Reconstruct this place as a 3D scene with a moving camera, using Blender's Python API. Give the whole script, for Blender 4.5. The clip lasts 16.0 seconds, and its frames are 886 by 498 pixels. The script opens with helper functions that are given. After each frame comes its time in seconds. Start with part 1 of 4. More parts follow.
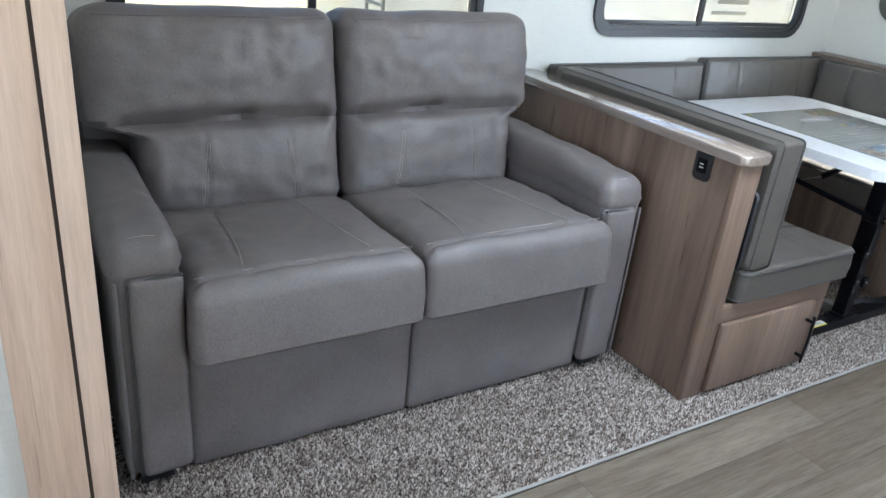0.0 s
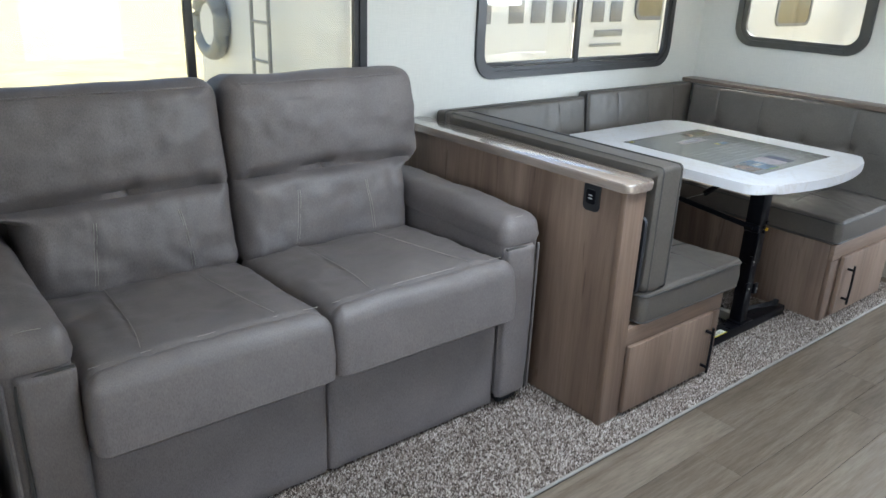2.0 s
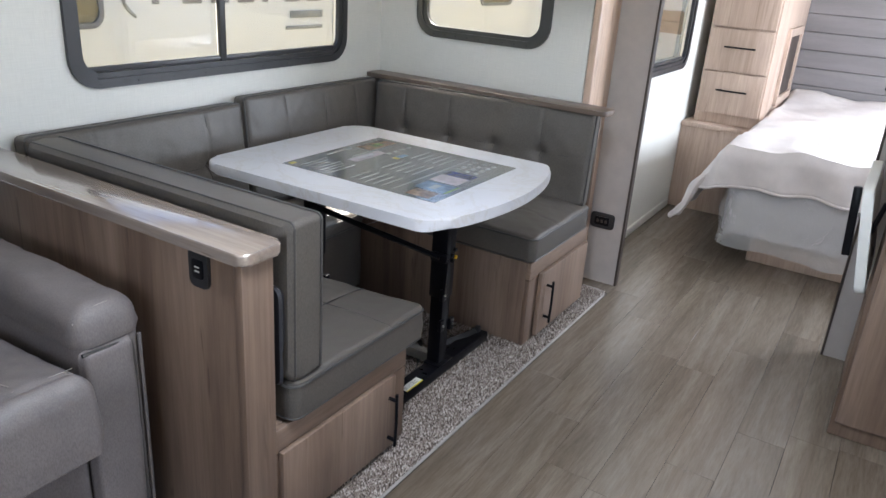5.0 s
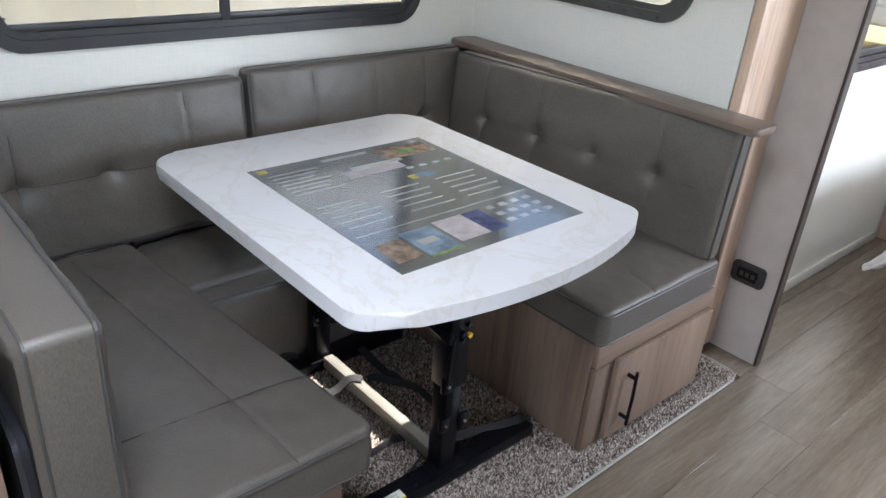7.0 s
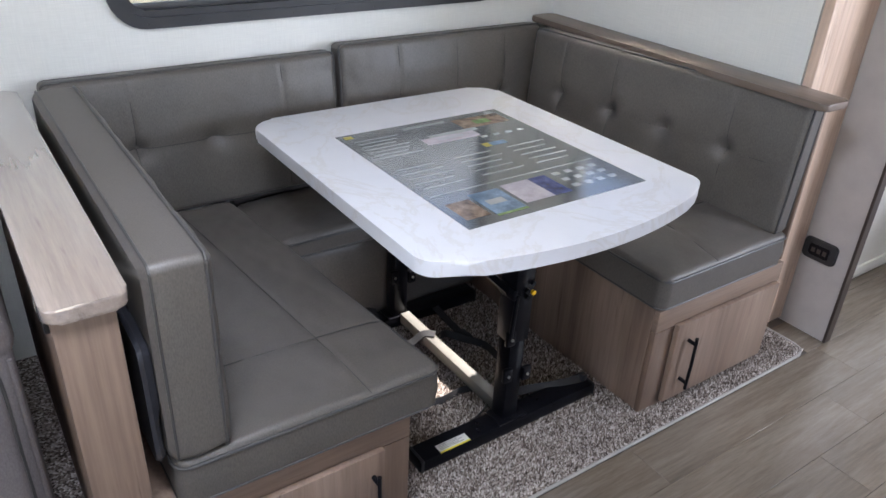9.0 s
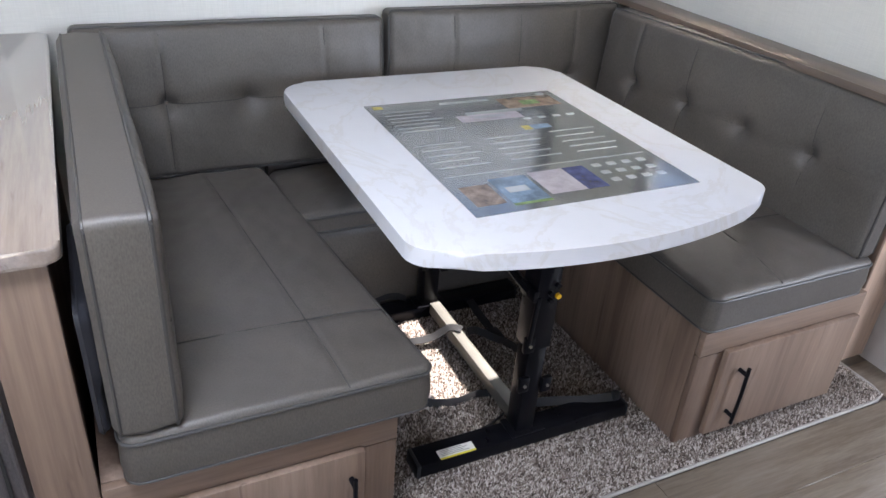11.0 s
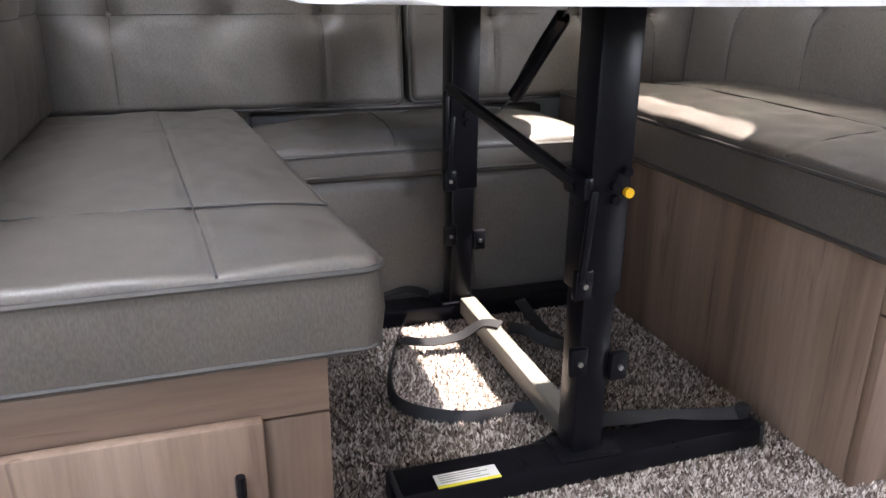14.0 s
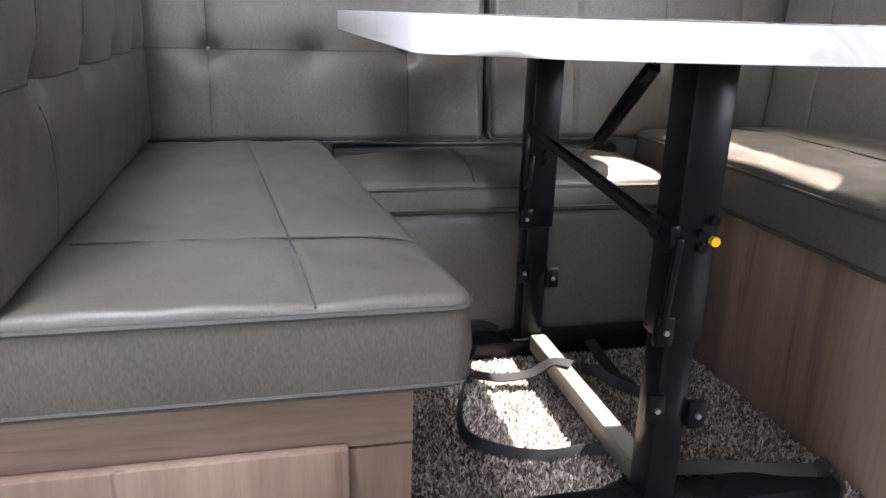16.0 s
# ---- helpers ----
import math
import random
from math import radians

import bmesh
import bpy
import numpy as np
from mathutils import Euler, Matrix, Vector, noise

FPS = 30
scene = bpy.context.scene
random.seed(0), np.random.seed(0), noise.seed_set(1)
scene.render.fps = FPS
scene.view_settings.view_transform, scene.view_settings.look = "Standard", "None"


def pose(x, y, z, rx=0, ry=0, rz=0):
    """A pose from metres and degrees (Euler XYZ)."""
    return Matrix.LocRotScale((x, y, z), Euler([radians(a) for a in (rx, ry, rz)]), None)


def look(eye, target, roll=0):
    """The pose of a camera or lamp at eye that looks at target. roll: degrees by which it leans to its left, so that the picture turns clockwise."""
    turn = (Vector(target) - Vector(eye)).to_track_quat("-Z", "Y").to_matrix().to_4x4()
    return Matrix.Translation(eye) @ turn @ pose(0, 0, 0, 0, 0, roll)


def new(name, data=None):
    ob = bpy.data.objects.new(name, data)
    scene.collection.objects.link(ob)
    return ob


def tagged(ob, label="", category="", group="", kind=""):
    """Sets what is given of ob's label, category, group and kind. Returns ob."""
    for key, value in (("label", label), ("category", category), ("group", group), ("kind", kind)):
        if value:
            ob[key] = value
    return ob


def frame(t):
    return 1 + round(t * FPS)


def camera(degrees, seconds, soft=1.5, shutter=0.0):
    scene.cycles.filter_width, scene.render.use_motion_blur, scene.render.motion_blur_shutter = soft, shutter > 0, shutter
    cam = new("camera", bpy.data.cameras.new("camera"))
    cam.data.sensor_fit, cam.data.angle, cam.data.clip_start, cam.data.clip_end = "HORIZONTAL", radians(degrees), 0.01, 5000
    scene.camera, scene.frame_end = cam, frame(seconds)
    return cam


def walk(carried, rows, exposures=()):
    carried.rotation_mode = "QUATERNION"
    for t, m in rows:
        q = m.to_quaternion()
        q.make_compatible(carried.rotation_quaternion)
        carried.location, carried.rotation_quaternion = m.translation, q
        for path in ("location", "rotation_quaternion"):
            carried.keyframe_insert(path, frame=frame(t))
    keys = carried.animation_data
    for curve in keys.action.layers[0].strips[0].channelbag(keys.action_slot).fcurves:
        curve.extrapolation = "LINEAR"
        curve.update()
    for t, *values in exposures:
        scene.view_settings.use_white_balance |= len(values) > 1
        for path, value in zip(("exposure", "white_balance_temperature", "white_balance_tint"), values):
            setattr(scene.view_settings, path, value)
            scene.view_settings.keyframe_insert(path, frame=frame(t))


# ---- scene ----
cam = camera(61.5, 16.0)
PATH = [
    (0, (-0.043, -0.028, 1.365), (0.936, 1.51, 0.543), 5.8),
    (0.5, (-0.038, -0.027, 1.366), (0.948, 1.521, 0.572), 5.0),
    (1, (-0.038, -0.028, 1.375), (0.964, 1.519, 0.6), 4.0),
    (1.5, (-0.031, -0.033, 1.382), (1.032, 1.487, 0.635), 3.0),
    (2, (-0.017, -0.043, 1.395), (1.168, 1.406, 0.69), 2.2),
    (2.5, (0.063, -0.029, 1.436), (1.425, 1.281, 0.782), 2.2),
    (3, (0.182, -0.019, 1.438), (1.689, 1.142, 0.821), 2.0),
    (3.5, (0.278, 0.004, 1.454), (1.882, 1.028, 0.838), 1.9),
    (3.7, (0.321, 0.021, 1.447), (1.951, 0.999, 0.824), 2.0),
    (6, (1.184, 0.283, 1.433), (2.669, 1.331, 0.599), 5.3),
    (6.5, (1.478, 0.334, 1.446), (2.844, 1.501, 0.566), 5.7),
    (7, (1.719, 0.312, 1.434), (2.935, 1.616, 0.527), 4.6),
    (7.5, (1.829, 0.225, 1.446), (2.931, 1.6, 0.5), 3.8),
    (8, (1.74, 0.18, 1.464), (2.798, 1.586, 0.514), 3.4),
    (8.5, (1.671, 0.178, 1.45), (2.712, 1.594, 0.497), 3.2),
    (9, (1.657, 0.17, 1.457), (2.679, 1.594, 0.493), 3.0),
    (11.3, (1.965, 0.229, 1.34), (2.711, 1.782, 0.325), 4.9),
    (11.5, (2.012, 0.255, 1.3), (2.723, 1.818, 0.275), 5.0),
    (12, (2.073, 0.264, 1.217), (2.699, 1.864, 0.194), 4.2),
    (12.5, (2.084, 0.271, 1.158), (2.662, 1.911, 0.17), 2.8),
    (13, (2.148, 0.347, 0.982), (2.736, 2.029, 0.074), 2.0),
    (13.5, (2.224, 0.435, 0.732), (2.799, 2.211, 0.014), 0.8),
    (14, (2.255, 0.502, 0.727), (2.833, 2.292, 0.047), 0.5),
    (14.5, (2.256, 0.482, 0.736), (2.854, 2.294, 0.136), 0.7),
    (15, (2.256, 0.478, 0.736), (2.831, 2.305, 0.16), 0.8),
    (15.5, (2.235, 0.484, 0.737), (2.772, 2.32, 0.153), 1.4),
    (16, (2.214, 0.495, 0.744), (2.651, 2.35, 0.137), 1.7),
]
walk(cam, [(t, look(eye, target, roll)) for t, eye, target, roll in PATH], [(0, 2.62, 5800, 9), (2, 2.4, 6000, 9), (3.5, 2.05, 6150, 16), (6.5, 2.35, 6200, 14), (9, 2.35, 6100, 18), (12, 2.6, 6150, 18), (14, 3.18, 6450, 19), (16, 3.25, 6400, 18)])


# ---- light ----
world = bpy.data.worlds.new("world")
scene.world = world
world.use_nodes = True
wn = world.node_tree.nodes
sky = wn.new("ShaderNodeTexSky")
sky.sky_type = "NISHITA"
sky.sun_disc = False
sky.sun_elevation = radians(50.6)
sky.sun_rotation = radians(90)
wn["Background"].inputs["Strength"].default_value = 0.09
world.node_tree.links.new(sky.outputs[0], wn["Background"].inputs["Color"])

SUN_WAY = Vector((-1.0, 0.0, -1.22))
sun_data = bpy.data.lights.new("sun", "SUN")
sun_data.energy, sun_data.angle, sun_data.color = 5.0, radians(0.6), (1.0, 0.93, 0.8)
sun = new("sun", sun_data)
sun.matrix_world = look((0, 0, 8), Vector((0, 0, 8)) + SUN_WAY)


def sky_panel(name, eye, target, w, h, watts, colour=(0.93, 0.97, 1.0)):
    """An area lamp that fills an unseen, added opening and stands in for the sky's light."""
    d = bpy.data.lights.new(name, "AREA")
    d.shape, d.size, d.size_y, d.energy, d.color = "RECTANGLE", w, h, watts, colour
    ob = new(name, d)
    ob.matrix_world = look(eye, target)
    return ob


# fill lamps in openings added on the unseen south and west sides
sky_panel("unseen_opening_light", (1.35, -1.02, 1.0), (1.35, 1, 0.8), 0.66, 1.8, 1.3, (0.84, 0.93, 1.0))
sky_panel("unseen_opening_light", (2.45, -1.0, 1.42), (2.45, 1, 1.2), 1.1, 0.55, 0.8, (0.84, 0.93, 1.0))
sky_panel("unseen_opening_light", (-1.25, 0.2, 1.45), (0, 0.3, 1.2), 1.3, 0.6, 3.6, (0.84, 0.93, 1.0))
sky_panel("unseen_opening_light", (5.2, -1.0, 1.35), (5.2, 1, 0.7), 1.1, 0.6, 19, (0.84, 0.93, 1.0))

# added fill from above, through an assumed ceiling opening out of view
sky_panel("added_top_light", (1.75, 0.72, 2.045), (1.75, 0.72, 0), 0.40, 0.40, 6.8, (0.86, 0.94, 1.0))


# ---- materials ----
def material(name):
    mt = bpy.data.materials.new(name)
    mt.use_nodes = True
    nt = mt.node_tree
    return mt, nt.nodes, nt.links, nt.nodes["Principled BSDF"]


def coords(nodes, links, scale=(1, 1, 1), rot=(0, 0, 0)):
    tc = nodes.new("ShaderNodeTexCoord")
    mp = nodes.new("ShaderNodeMapping")
    mp.inputs["Scale"].default_value = scale
    mp.inputs["Rotation"].default_value = rot
    links.new(tc.outputs["Object"], mp.inputs[0])
    return mp.outputs[0]


def noise_tex(nodes, links, vec, scale, detail=4.0, rough=0.55, distort=0.0):
    n = nodes.new("ShaderNodeTexNoise")
    n.inputs["Scale"].default_value = scale
    n.inputs["Detail"].default_value = detail
    n.inputs["Roughness"].default_value = rough
    n.inputs["Distortion"].default_value = distort
    links.new(vec, n.inputs["Vector"])
    return n.outputs["Fac"]


def ramp(nodes, links, fac, stops):
    r = nodes.new("ShaderNodeValToRGB")
    el = r.color_ramp.elements
    while len(el) < len(stops):
        el.new(0.5)
    for e, (p, c) in zip(el, stops):
        e.position, e.color = p, (*c, 1)
    links.new(fac, r.inputs[0])
    return r.outputs[0]


def mix(nodes, links, a, b, fac, mode="MIX"):
    m = nodes.new("ShaderNodeMix")
    m.data_type, m.blend_type = "RGBA", mode
    if isinstance(fac, float):
        m.inputs["Factor"].default_value = fac
    else:
        links.new(fac, m.inputs["Factor"])
    links.new(a, m.inputs["A"])
    links.new(b, m.inputs["B"])
    return m.outputs["Result"]


def bump(nodes, links, height, strength, dist, bsdf, chain=None):
    b = nodes.new("ShaderNodeBump")
    b.inputs["Strength"].default_value = strength
    b.inputs["Distance"].default_value = dist
    links.new(height, b.inputs["Height"])
    if chain is not None:
        links.new(chain, b.inputs["Normal"])
    links.new(b.outputs[0], bsdf.inputs["Normal"])
    return b.outputs[0]


def plain(name, c, rough=0.5, metal=0.0, vary=0.12, scale=14.0, fine=260.0, relief=0.15, stretch=(1, 1, 1), dist=0.0006):
    """Colour with blotches and grain at two scales, and a fine relief."""
    mt, n, l, p = material(name)
    v = coords(n, l, stretch)
    a = noise_tex(n, l, v, scale, 5)
    f = noise_tex(n, l, v, fine, 3)
    lo, hi = tuple(x * (1 - vary) for x in c), tuple(min(1, x * (1 + vary)) for x in c)
    c1 = ramp(n, l, a, [(0.3, lo), (0.7, hi)])
    c2 = ramp(n, l, f, [(0.3, tuple([1 - vary * 0.6] * 3)), (0.7, (1, 1, 1))])
    l.new(mix(n, l, c1, c2, 1.0, "MULTIPLY"), p.inputs["Base Color"])
    rr = n.new("ShaderNodeMapRange")
    rr.inputs["To Min"].default_value, rr.inputs["To Max"].default_value = max(0.02, rough - 0.07), min(1, rough + 0.07)
    l.new(a, rr.inputs["Value"])
    l.new(rr.outputs[0], p.inputs["Roughness"])
    p.inputs["Metallic"].default_value = metal
    if relief:
        bump(n, l, f, relief, dist, p)
    return mt


def wood(name, dark, mid, light, axis="z", rough=0.5, seed=0.0, coarse=1.0):
    """Printed oak: long grain along one axis, cathedral bands, dark flecks and a faint relief."""
    mt, n, l, p = material(name)
    s = {"x": (0.055, 1, 1), "y": (1, 0.055, 1), "z": (1, 1, 0.055)}[axis]
    v = coords(n, l, s)
    off = n.new("ShaderNodeVectorMath")
    off.inputs[1].default_value = (seed, seed * 0.7, seed * 0.3)
    l.new(v, off.inputs[0])
    info = n.new("ShaderNodeObjectInfo")
    shift = n.new("ShaderNodeVectorMath")
    shift.operation = "SCALE"
    shift.inputs[0].default_value = (7.1, 5.3, 3.7)
    l.new(info.outputs["Random"], shift.inputs["Scale"])
    add = n.new("ShaderNodeVectorMath")
    l.new(off.outputs[0], add.inputs[0])
    l.new(shift.outputs[0], add.inputs[1])
    v = add.outputs[0]
    band = noise_tex(n, l, v, 5 * coarse, 7, 0.66, 1.0)
    grain = noise_tex(n, l, v, 95 * coarse, 4, 0.7, 0.2)
    fleck = noise_tex(n, l, v, 34 * coarse, 3, 0.6, 1.2)
    c1 = ramp(n, l, band, [(0.3, dark), (0.5, mid), (0.72, light)])
    c2 = ramp(n, l, grain, [(0.3, (0.8, 0.78, 0.77)), (0.62, (1, 1, 1))])
    c3 = ramp(n, l, fleck, [(0.27, (0.5, 0.45, 0.42)), (0.37, (1, 1, 1))])
    c = mix(n, l, mix(n, l, c1, c2, 1.0, "MULTIPLY"), c3, 0.8, "MULTIPLY")
    l.new(c, p.inputs["Base Color"])
    p.inputs["Roughness"].default_value = rough
    bump(n, l, grain, 0.25, 0.0005, p)
    return mt


def floor_plank_material():
    mt, n, l, p = material("plank_vinyl")
    tc = n.new("ShaderNodeTexCoord")
    info = n.new("ShaderNodeObjectInfo")
    shift = n.new("ShaderNodeVectorMath")
    shift.operation = "SCALE"
    shift.inputs[0].default_value = (17.1, 9.3, 5.7)
    l.new(info.outputs["Random"], shift.inputs["Scale"])
    add = n.new("ShaderNodeVectorMath")
    l.new(tc.outputs["Object"], add.inputs[0])
    l.new(shift.outputs[0], add.inputs[1])
    mp = n.new("ShaderNodeMapping")
    mp.inputs["Scale"].default_value = (0.09, 1, 1)
    l.new(add.outputs[0], mp.inputs[0])
    band = noise_tex(n, l, mp.outputs[0], 14, 6, 0.65, 0.7)
    grain = noise_tex(n, l, mp.outputs[0], 120, 4, 0.7)
    c1 = ramp(n, l, band, [(0.25, (0.13, 0.104, 0.079)), (0.5, (0.2, 0.164, 0.128)), (0.75, (0.275, 0.232, 0.186))])
    c2 = ramp(n, l, grain, [(0.3, (0.75, 0.74, 0.72)), (0.62, (1, 1, 1))])
    c3 = ramp(n, l, info.outputs["Random"], [(0.0, (0.8, 0.78, 0.76)), (0.8, (1, 1, 1)), (0.9, (1, 1, 1)), (1.0, (1.28, 1.27, 1.25))])
    l.new(mix(n, l, mix(n, l, c1, c2, 1.0, "MULTIPLY"), c3, 1.0, "MULTIPLY"), p.inputs["Base Color"])
    p.inputs["Roughness"].default_value = 0.25
    p.inputs["Specular IOR Level"].default_value = 0.85
    bump(n, l, grain, 0.2, 0.0004, p)
    return mt


def leather(name, c, rough=0.46, pebble=330.0, spec=0.5, heather=0.82, fold=0.12):
    mt, n, l, p = material(name)
    v = coords(n, l)
    a = noise_tex(n, l, v, 7, 5)
    fab = noise_tex(n, l, coords(n, l, (1, 1, 0.35)), 420, 3)
    vor = n.new("ShaderNodeTexVoronoi")
    vor.inputs["Scale"].default_value = pebble
    l.new(v, vor.inputs["Vector"])
    wr = noise_tex(n, l, v, 28, 4, 0.6, 0.6)
    c1 = ramp(n, l, a, [(0.3, tuple(x * 0.88 for x in c)), (0.7, tuple(x * 1.1 for x in c))])
    c2 = ramp(n, l, fab, [(0.3, (heather, heather, heather)), (0.66, (1, 1, 1))])
    l.new(mix(n, l, c1, c2, 1.0, "MULTIPLY"), p.inputs["Base Color"])
    rr = n.new("ShaderNodeMapRange")
    rr.inputs["To Min"].default_value, rr.inputs["To Max"].default_value = rough - 0.07, rough + 0.09
    l.new(a, rr.inputs["Value"])
    l.new(rr.outputs[0], p.inputs["Roughness"])
    n1 = bump(n, l, vor.outputs["Distance"], 0.07, 0.0006, p)
    bump(n, l, wr, fold, 0.003, p, n1)
    p.inputs["Specular IOR Level"].default_value = spec
    return mt


def carpet_material(name, island):
    mt, n, l, p = material(name)
    if island:
        g = n.new("ShaderNodeNewGeometry")
        fac = g.outputs["Random Per Island"]
    else:
        vor = n.new("ShaderNodeTexVoronoi")
        vor.inputs["Scale"].default_value = 190
        l.new(coords(n, l), vor.inputs["Vector"])
        sep = n.new("ShaderNodeSeparateColor")
        l.new(vor.outputs["Color"], sep.inputs[0])
        fac = sep.outputs[0]
        bump(n, l, vor.outputs["Distance"], 0.9, 0.004, p)
    c1 = ramp(n, l, fac, [(0.0, (0.05, 0.039, 0.033)), (0.33, (0.16, 0.128, 0.109)), (0.63, (0.33, 0.282, 0.25)), (1.0, (0.70, 0.64, 0.595))])
    a = noise_tex(n, l, coords(n, l), 9, 4)
    c2 = ramp(n, l, a, [(0.3, (0.85, 0.84, 0.83)), (0.7, (1, 1, 1))])
    l.new(mix(n, l, c1, c2, 1.0, "MULTIPLY"), p.inputs["Base Color"])
    p.inputs["Roughness"].default_value = 0.95
    p.inputs["Specular IOR Level"].default_value = 0.1
    return mt


def wall_paper(name, c):
    """Vinyl wall covering with a woven linen relief."""
    mt, n, l, p = material(name)
    h = noise_tex(n, l, coords(n, l, (1, 1, 0.05)), 330, 3)
    w = noise_tex(n, l, coords(n, l, (0.05, 0.05, 1)), 330, 3)
    c1 = ramp(n, l, h, [(0.3, tuple(x * 0.93 for x in c)), (0.7, c)])
    c2 = ramp(n, l, w, [(0.3, (0.93, 0.93, 0.93)), (0.7, (1, 1, 1))])
    l.new(mix(n, l, c1, c2, 1.0, "MULTIPLY"), p.inputs["Base Color"])
    p.inputs["Roughness"].default_value = 0.6
    n1 = bump(n, l, h, 0.25, 0.0008, p)
    bump(n, l, w, 0.25, 0.0008, p, n1)
    return mt


def glass_material(name, tint=(1, 1, 1), alpha=1.0, rough=0.0):
    mt, n, l, p = material(name)
    p.inputs["Base Color"].default_value = (*tint, 1)
    p.inputs["Transmission Weight"].default_value = 1.0
    p.inputs["Roughness"].default_value = rough
    p.inputs["IOR"].default_value = 1.45
    return mt


def marble_material():
    mt, n, l, p = material("marble_laminate")
    v = coords(n, l)
    a = noise_tex(n, l, v, 3.2, 8, 0.62, 1.6)
    b = noise_tex(n, l, v, 15, 4)
    c1 = ramp(n, l, a, [(0.45, (0.64, 0.64, 0.665)), (0.495, (0.585, 0.57, 0.565)), (0.52, (0.64, 0.64, 0.665))])
    c2 = ramp(n, l, b, [(0.3, (0.96, 0.96, 0.96)), (0.7, (1, 1, 1))])
    l.new(mix(n, l, c1, c2, 1.0, "MULTIPLY"), p.inputs["Base Color"])
    p.inputs["Roughness"].default_value = 0.3
    return mt


M_WALL = wall_paper("wall_covering", (0.72, 0.71, 0.665))
M_CEIL = plain("ceiling_panel", (0.80, 0.79, 0.76), 0.6, vary=0.04)
M_SHIP = plain("grey_shiplap", (0.19, 0.175, 0.175), 0.55, stretch=(1, 0.1, 1), vary=0.15)
M_PILLAR = plain("grey_board", (0.40, 0.37, 0.35), 0.5, vary=0.06)
M_OAK = wood("oak_print", (0.09, 0.055, 0.038), (0.195, 0.132, 0.096), (0.285, 0.205, 0.155), "z")
M_OAKX = wood("oak_print_lying", (0.09, 0.055, 0.038), (0.195, 0.132, 0.096), (0.285, 0.205, 0.155), "x", seed=3.0)
M_OAKY = wood("oak_print_cross", (0.09, 0.055, 0.038), (0.195, 0.132, 0.096), (0.285, 0.205, 0.155), "y", 0.3, seed=5.0)
M_FASCIA = wood("pale_oak", (0.44, 0.30, 0.215), (0.58, 0.42, 0.315), (0.66, 0.50, 0.39), "z", 0.45, seed=2.0)
M_PALE = wood("bedroom_oak", (0.36, 0.26, 0.20), (0.48, 0.36, 0.285), (0.56, 0.44, 0.355), "z", 0.5, seed=8.0)
M_TRIM = wood("brown_trim", (0.10, 0.075, 0.058), (0.16, 0.12, 0.095), (0.22, 0.17, 0.135), "y", 0.35, seed=1.0)
M_PARTTOP = wood("capping", (0.24, 0.19, 0.16), (0.34, 0.275, 0.23), (0.42, 0.345, 0.295), "y", 0.14, seed=4.0)
M_DARK = plain("dark_edge", (0.045, 0.032, 0.026), 0.5)
M_PLANK = floor_plank_material()
M_SOFA = leather("sofa_vinyl", (0.172, 0.151, 0.147), 0.5, heather=0.68, fold=0.35)
M_SEAT = leather("dinette_vinyl", (0.108, 0.095, 0.083), 0.47, spec=0.55, heather=0.66, fold=0.14)
M_PIPE = leather("piping_vinyl", (0.06, 0.056, 0.053), 0.45)
M_THREAD = plain("stitch_thread", (0.33, 0.31, 0.28), 0.8)
M_SEAM = plain("dark_thread", (0.05, 0.047, 0.044), 0.8)
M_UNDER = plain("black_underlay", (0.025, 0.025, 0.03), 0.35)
M_CARPET = carpet_material("carpet_base", False)
M_TUFT = carpet_material("carpet_tuft", True)
M_BIND = plain("carpet_binding", (0.36, 0.335, 0.31), 0.85, fine=500)
M_BLACK = plain("black_steel", (0.005, 0.005, 0.007), 0.3, metal=0.0, relief=0.1)
M_BLACK.node_tree.nodes["Principled BSDF"].inputs["Specular IOR Level"].default_value = 0.16
M_BLACKP = plain("black_plastic", (0.02, 0.02, 0.022), 0.4)
M_RIM = plain("window_rim", (0.035, 0.035, 0.038), 0.38)
M_GREYRIM = plain("aluminium_rim", (0.09, 0.09, 0.088), 0.35, metal=0.6)
M_STEEL = plain("zinc_steel", (0.6, 0.6, 0.58), 0.3, metal=1.0)
M_STRAP = plain("strap_webbing", (0.018, 0.018, 0.02), 0.55, fine=900)
M_BAR = plain("grey_enamel", (0.15, 0.145, 0.13), 0.4, relief=0.1)
M_YELLOW = plain("yellow_plastic", (0.75, 0.42, 0.01), 0.4)
M_LABEL = plain("label_white", (0.75, 0.74, 0.70), 0.5)
M_LABELY = plain("label_yellow", (0.75, 0.65, 0.05), 0.5)
M_INK = plain("print_grey", (0.30, 0.30, 0.29), 0.5)
M_TABLE = marble_material()
M_POSTER = plain("poster_film", (0.085, 0.09, 0.088), 0.24, vary=0.45, scale=8, relief=0.35, fine=40, dist=0.0004)
M_PRINT = plain("poster_light_print", (0.36, 0.37, 0.36), 0.24)
for mt in (M_POSTER, M_PRINT, M_PARTTOP):
    film_bsdf = mt.node_tree.nodes["Principled BSDF"]
    film_bsdf.inputs["Specular IOR Level"].default_value = 0.8
    film_bsdf.inputs["Coat Weight"].default_value = 1.0
    film_bsdf.inputs["Coat Roughness"].default_value = 0.14
    film_bsdf.inputs["Coat IOR"].default_value = 2.1
M_GLASS = glass_material("window_glass", (0.52, 0.53, 0.51))
M_GRAVEL = plain("sand_gravel", (0.46, 0.385, 0.21), 0.95, vary=0.18, scale=1.2, fine=60, relief=0.6, dist=0.01)
M_RVWHITE = plain("gelcoat_white", (0.80, 0.80, 0.79), 0.35, vary=0.03, scale=1.0)
M_RVGREY = plain("decal_grey", (0.22, 0.22, 0.23), 0.4)
